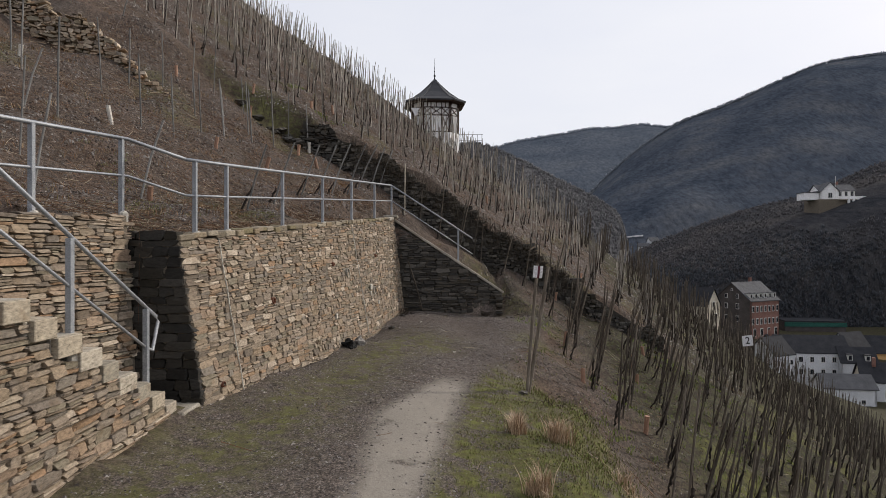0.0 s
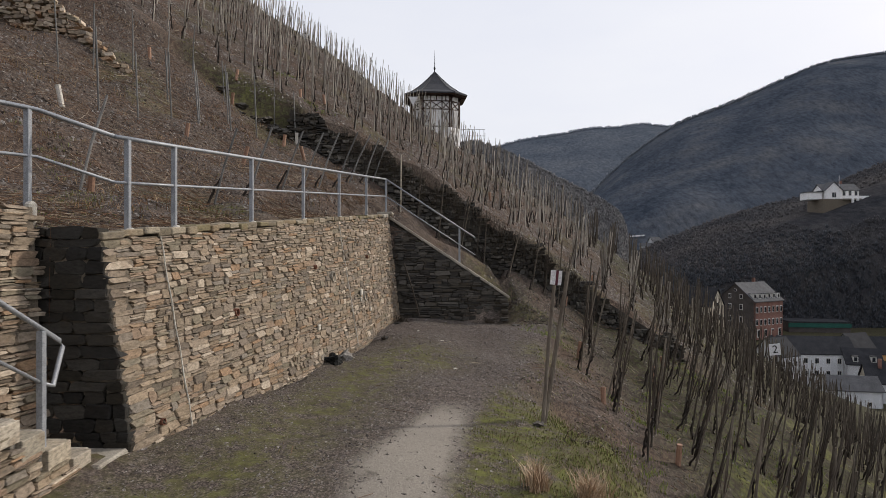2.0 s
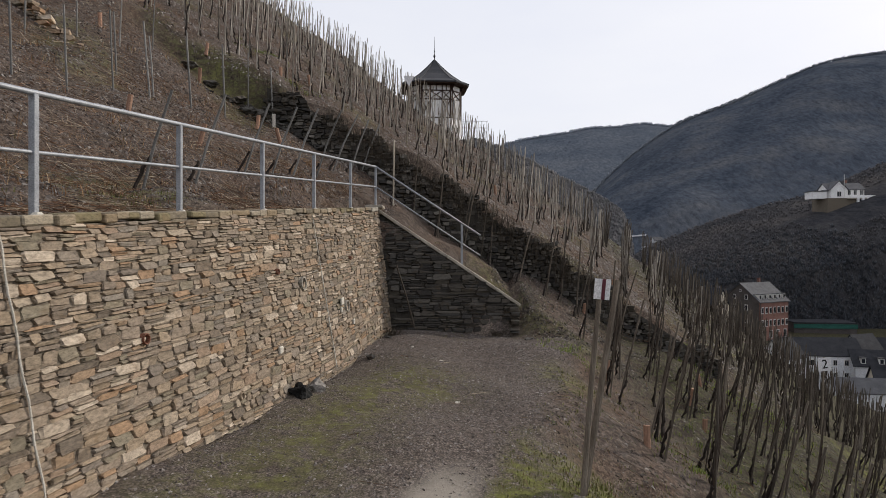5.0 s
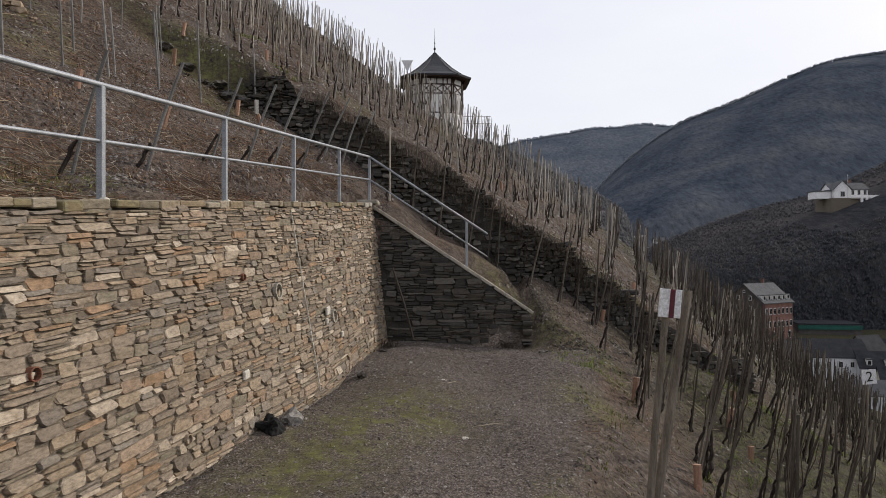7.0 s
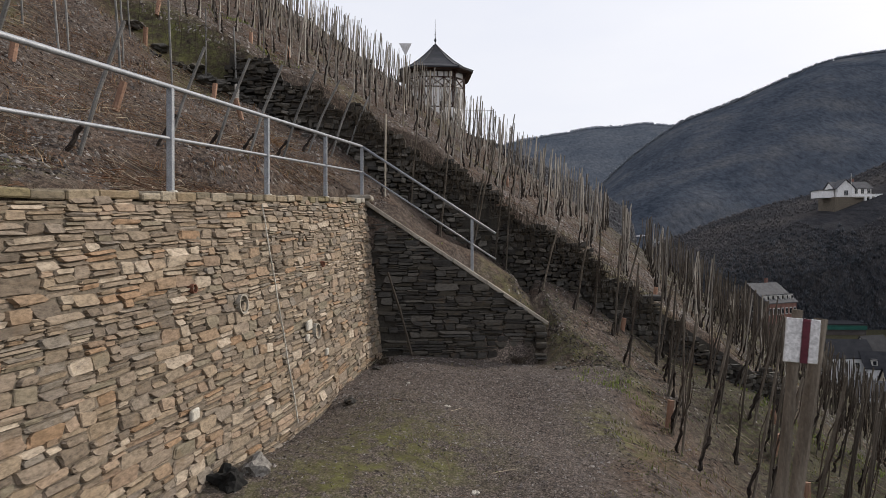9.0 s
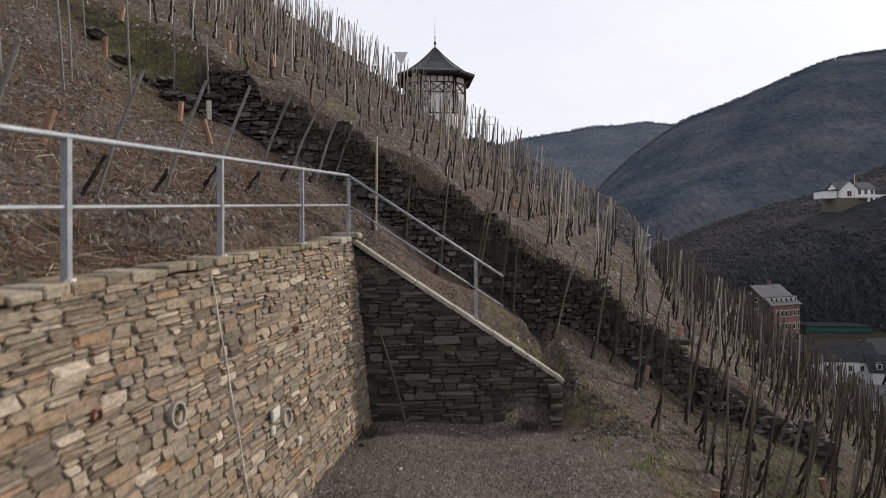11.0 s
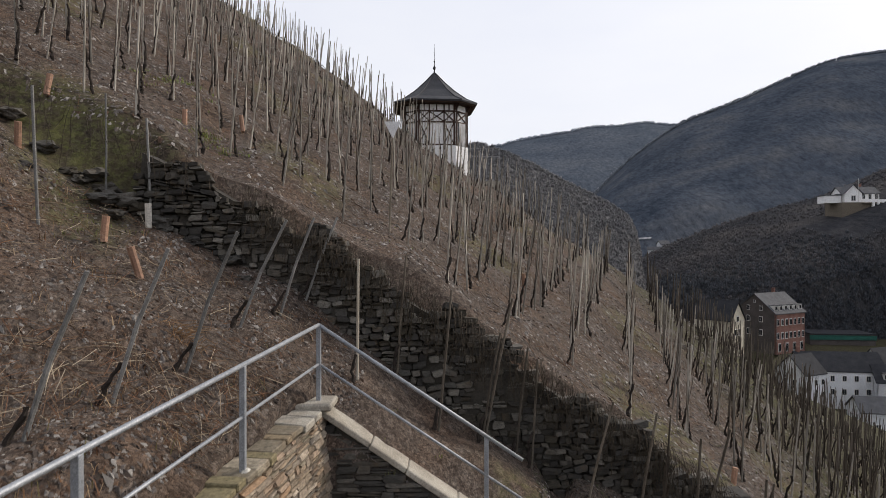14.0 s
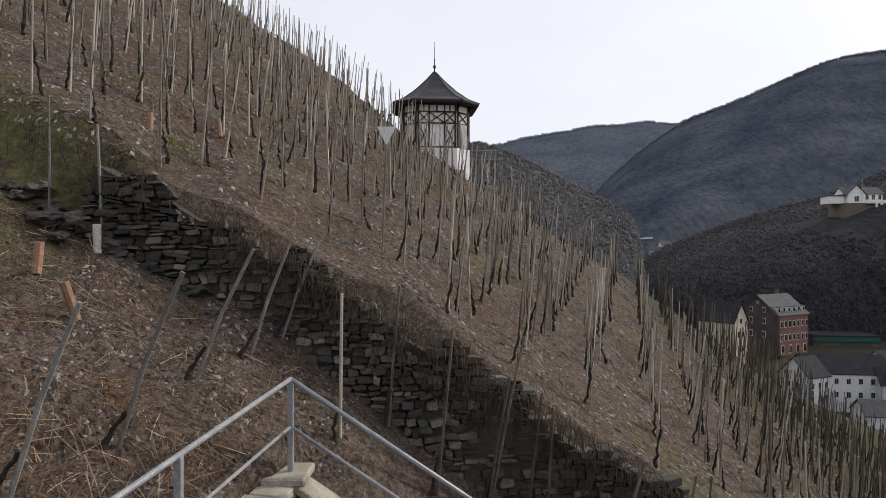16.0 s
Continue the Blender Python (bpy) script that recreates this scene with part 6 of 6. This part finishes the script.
def build_grass():
    r = np.random.default_rng(12)
    spots = []
    for _ in range(5200):
        x, y = r.uniform(-0.3, 3.2), r.uniform(4.6, 12.8)
        if r.random() < float(verge(x, y)) * (0.35 + 0.65 * (math.sin(2.3 * x + 1.1 * y) * math.sin(1.7 * y - x) > -0.1)):
            spots.append((x, y, r.uniform(0.3, 1.0)))
    for _ in range(260):
        y = r.uniform(6, 17)
        x = wall_x(y) + 1.35 + r.normal(0, 0.42)
        spots.append((x, y, r.uniform(0.2, 0.55)))
    for cx, cy, n, sp in ((2.3, 16.2, 60, 0.3), (2.2, 14.6, 30, 0.25), (-0.2, 15.0, 40, 0.4), (0.3, 19.2, 40, 0.6), (1.75, 13.2, 40, 0.3)):
        for _ in range(n):
            spots.append((cx + r.normal(0, sp), cy + r.normal(0, sp), r.uniform(0.25, 0.7)))
    for _ in range(420):
        spots.append((r.uniform(2.6, 12), r.uniform(6, 21), r.uniform(0.7, 1.9)))
    for _ in range(110):
        spots.append((r.uniform(-9, 8), r.uniform(23, 36), r.uniform(0.5, 1.3)))
    for cx, cy in ((-4.9, 10.4), (-3.75, 12.4), (-3.2, 14.6), (-4.4, 9.2), (-6.2, 12.0), (-6.5, 25.5), (-4.6, 24.2), (-5.4, 21.0), (-8.5, 23.0)):
        for _ in range(26):
            spots.append((cx + r.normal(0, 0.25), cy + r.normal(0, 0.25), r.uniform(0.6, 1.4)))
    blades("grass", spots, M_GRASS, "short green winter grass in patches", 0.022, 18, 0.1, 5, 3.2)
    dry = []
    for cx, cy, n, sp in ((1.0, 8.05, 9, 0.08), (1.42, 7.85, 9, 0.08), (0.95, 6.1, 5, 0.07), (2.3, 6.4, 7, 0.15), (2.0, 7.0, 4, 0.12)):
        for _ in range(n):
            dry.append((cx + r.normal(0, sp), cy + r.normal(0, sp), r.uniform(0.4, 1.0)))
    blades("dry_grass", dry, M_STRAW, "tufts of dry tan grass at the path's edge", 0.3, 60, 0.05, 6, 0.9)
    fresh = []
    for cx, cy, n, sp in ((7.1, 20.9, 40, 0.5), (8.1, 21.0, 30, 0.4), (8.8, 20.6, 30, 0.4), (4.8, 16.4, 30, 0.35), (7.4, 21.6, 30, 0.5), (4.0, 14.4, 40, 0.5), (5.6, 12.6, 40, 0.6), (6.4, 14.6, 40, 0.7), (3.4, 12.2, 26, 0.3), (2.75, 18.2, 30, 0.25), (-4.6, 24.1, 30, 0.3), (-6.3, 26.5, 30, 0.5), (9.5, 18.0, 40, 0.8), (7.5, 17.0, 40, 0.7)):
        for _ in range(n):
            fresh.append((cx + r.normal(0, sp), cy + r.normal(0, sp), r.uniform(0.4, 1.2)))
    blades("fresh_grass", fresh, M_FRESH, "small tufts of fresh yellow-green grass on the slope", 0.07, 14, 0.07, 15, 0.9)
    litter = [(x, y, 0.55 + 0.5 * r.random()) for x, y in zip(r.uniform(-12, -2, 420), r.uniform(8, 21.5, 420)) if x < wall_x(y) - 0.5]
    blades("dead_weeds", litter, M_RUSSET, "dead reddish weeds on the bank", 0.13, 16, 0.13, 7, 1.8)


def rock(name, at, size, mat, label, seed, flat=0.7):
    r = np.random.default_rng(seed)
    bm = bmesh.new()
    bmesh.ops.create_icosphere(bm, subdivisions=3, radius=1.0)
    for v in bm.verts:
        n = noise.noise(v.co * 1.4 + Vector((seed, 0, 0))) + 0.4 * noise.noise(v.co * 4.0 + Vector((0, seed, 0)))
        v.co *= 0.85 + 0.6 * n
        v.co.x, v.co.y, v.co.z = v.co.x * size * r.uniform(0.95, 1.05), v.co.y * size, v.co.z * size * flat
    ob = mesh_from(bm, name, mat)
    ob.matrix_world = pose(at[0], at[1], float(height(at[0], at[1])) + size * flat * 0.45, 0, 0, r.uniform(0, 360))
    return tagged(ob, label, "rock")


def build_small_things():
    # a drain's dark mouth, made up as a near-black lump
    rock("rock", (-2.02, 13.62), 0.17, M_BLACK, "black lump standing in for a dark drain mouth at the wall's foot", 3, 0.85)
    rock("rock", (-1.86, 13.95), 0.16, M_GRANITE, "grey boulder at the wall's foot", 4, 0.9)
    for x, y, s in ((-1.35, 16.6, 0.1), (-1.15, 18.3, 0.08), (2.0, 19.0, 0.12), (2.4, 18.75, 0.09), (-2.75, 9.7, 0.06), (1.35, 10.6, 0.08)):
        rock("stone", (x, y), s, M_SLATE, "loose grey slate stone on the path", int(s * 1000), 0.45)
    for x, y, s in ((0.0, 16.6, 0.055), (0.25, 13.8, 0.04), (-0.35, 12.2, 0.035), (-2.6, 9.2, 0.04), (-0.6, 17.6, 0.03)):
        rock("pebble", (x, y), s, M_LIME, "pale quartz pebble lying on the path", int(s * 3000), 0.5)
    for x, y, s in ((-3.4, 22.0, 0.22), (-4.0, 21.9, 0.2), (-4.5, 21.95, 0.24), (-5.3, 21.8, 0.25), (-5.8, 22.0, 0.18), (-2.7, 22.0, 0.17), (-6.3, 21.4, 0.2), (-4.9, 22.1, 0.24), (-5.15, 22.0, 0.28), (-5.45, 22.15, 0.22), (-5.7, 22.25, 0.26), (-6.0, 22.1, 0.17), (-6.5, 22.2, 0.22), (-5.0, 21.55, 0.15), (-4.4, 21.9, 0.14), (-7.1, 22.3, 0.2), (-3.1, 21.7, 0.13)):
        rock("fallen_stone", (x, y), s, M_SLATE, "fallen grey slab before the terrace wall", int(s * 700) + int(abs(x) * 10), 0.5)
    pole = mesh_from(tube_bm([(0, 0, 0), (0.12, 0.02, 0.75), (0.2, 0.05, 1.5)][::-1], [0.02, 0.022, 0.024], 6), "leaning_pole", M_STAKE)
    pole.matrix_world = pose(-0.62, 19.0, 0.02, 0, -24)
    tagged(pole, "thin grey pole leaning in the wall corner", "pole")
    # hanging roots and brambles over the terrace wall
    clouds = []
    r = np.random.default_rng(9)
    for _ in range(620):
        x = r.uniform(-3.2, 4.6) if r.random() < 0.75 else r.uniform(-7, 9)
        z = float(terrace_top(x)) + r.uniform(-0.1, 0.1)
        L = r.uniform(0.3, 1.1)
        n = 6
        y0 = 22.05 + r.uniform(0, 0.2)
        sway = r.uniform(-0.25, 0.25)
        line = [(x + sway * (k / n) ** 2 + r.uniform(-0.015, 0.015), y0 - 0.2 * math.sin(min(1, 2.2 * k / n) * 1.57) - 0.1 * r.random(), z + 0.06 * math.sin(3.1 * min(1, 3 * k / n)) - L * (k / n) ** 1.4) for k in range(n + 1)]
        bm = tube_bm(line, [0.0045] * n + [0.002], 3)
        me = bm_mesh("t", bm, M_BARK)
        clouds.append(mesh_arrays(me))
        bpy.data.meshes.remove(me)
    joined("brambles", clouds, M_BRAMBLE, None, "dry roots and brambles hanging over the terrace wall", "brambles")
    # a bramble heap by the wing wall's end and brush at the path's edge
    for name, cx, cy, n, size, label in (("bramble_bush", 1.3, 19.45, 45, 0.2, "dark leafless bramble bush against the wing wall"), ("brushwood", 1.85, 9.9, 60, 0.3, "low dark brushwood at the path's edge"), ("brushwood", -1.1, 18.7, 40, 0.22, "dry weeds in the wall corner"), ("prunings_heap", -3.24, 19.4, 150, 0.34, "tangled heap of reddish vine prunings")):
        bm = bmesh.new()
        z = float(height(cx, cy))
        for _ in range(n):
            a, e = r.uniform(0, 6.28), r.uniform(0.1, 1.3)
            if name == "prunings_heap":
                e = r.uniform(0.0, 0.5)
            L = size * r.uniform(0.5, 1.3)
            p0 = Vector((cx + r.normal(0, size * 0.4), cy + r.normal(0, size * 0.25), z))
            p0.z = float(height(p0.x, p0.y))
            d = Vector((math.cos(a) * math.cos(e), math.sin(a) * math.cos(e) * 0.6, math.sin(e)))
            tube_bm([p0, p0 + d * L * 0.5 + Vector((0, 0, 0.05)), p0 + d * L + Vector((r.uniform(-0.05, 0.05), 0, r.uniform(-0.1, 0.02)))], [0.006, 0.005, 0.003], 3, bm)
        ob = mesh_from(bm, name, M_HEAP if name == "prunings_heap" else M_BRAMBLE)
        tagged(ob, label, "bush", kind="stuff")
    # the old wall high on the bank
    wall = thing("upper_wall", "tumbled pale dry-stone wall high on the bank", "wall", kind="structure")
    base = lambda u: float(height(u, 18.4 + 0.25 * (u + 11)))
    place = lambda u, v: (u, 18.4 + 0.25 * (u + 11) + 0.06 * math.sin(3 * u), v)
    tall = lambda u: (0.55 + 0.22 * max(0.0, -8.8 - u) + 0.2 * math.sin(2.3 * u)) * float(step01(-8.2, -9.2, u))
    lay_stones(wall, place, courses(-15.5, -8.2, 5.0, 12.5, rs, (0.06, 0.13), (0.08, 0.24), (0.7, 0.3, 0.0)), lambda u, v, w, h: base(u) - 0.1 < v < base(u) + tall(u) * rs.uniform(0.75, 1.1) and rs.random() < 0.85, rs, M_RUBBLE, M_RUBBLE_ALL, depth=0.28, proud=0.06, tilt=9, near=(-10.5, 18.4, 7.5))


M_RUBBLE = stone_material("pale_rubble", WARM, False, 1.3)
M_RUBBLE_ALL = stone_material("pale_rubble_joined", WARM, True, 1.3)
M_GRANITE = speckled("grey_boulder", (0.14, 0.13, 0.115), (0.22, 0.205, 0.185), (0.32, 0.3, 0.275), 7.0, 40.0, 0.9, relief=0.8)
M_BRAMBLE = speckled("bramble", (0.03, 0.024, 0.018), (0.055, 0.043, 0.03), (0.085, 0.066, 0.046), 8.0, 40.0, 0.9)
M_HEAP = speckled("russet_prunings", (0.17, 0.09, 0.045), (0.27, 0.16, 0.085), (0.4, 0.28, 0.17), 8.0, 40.0, 0.9)
build_litter()
build_grass()
build_small_things()
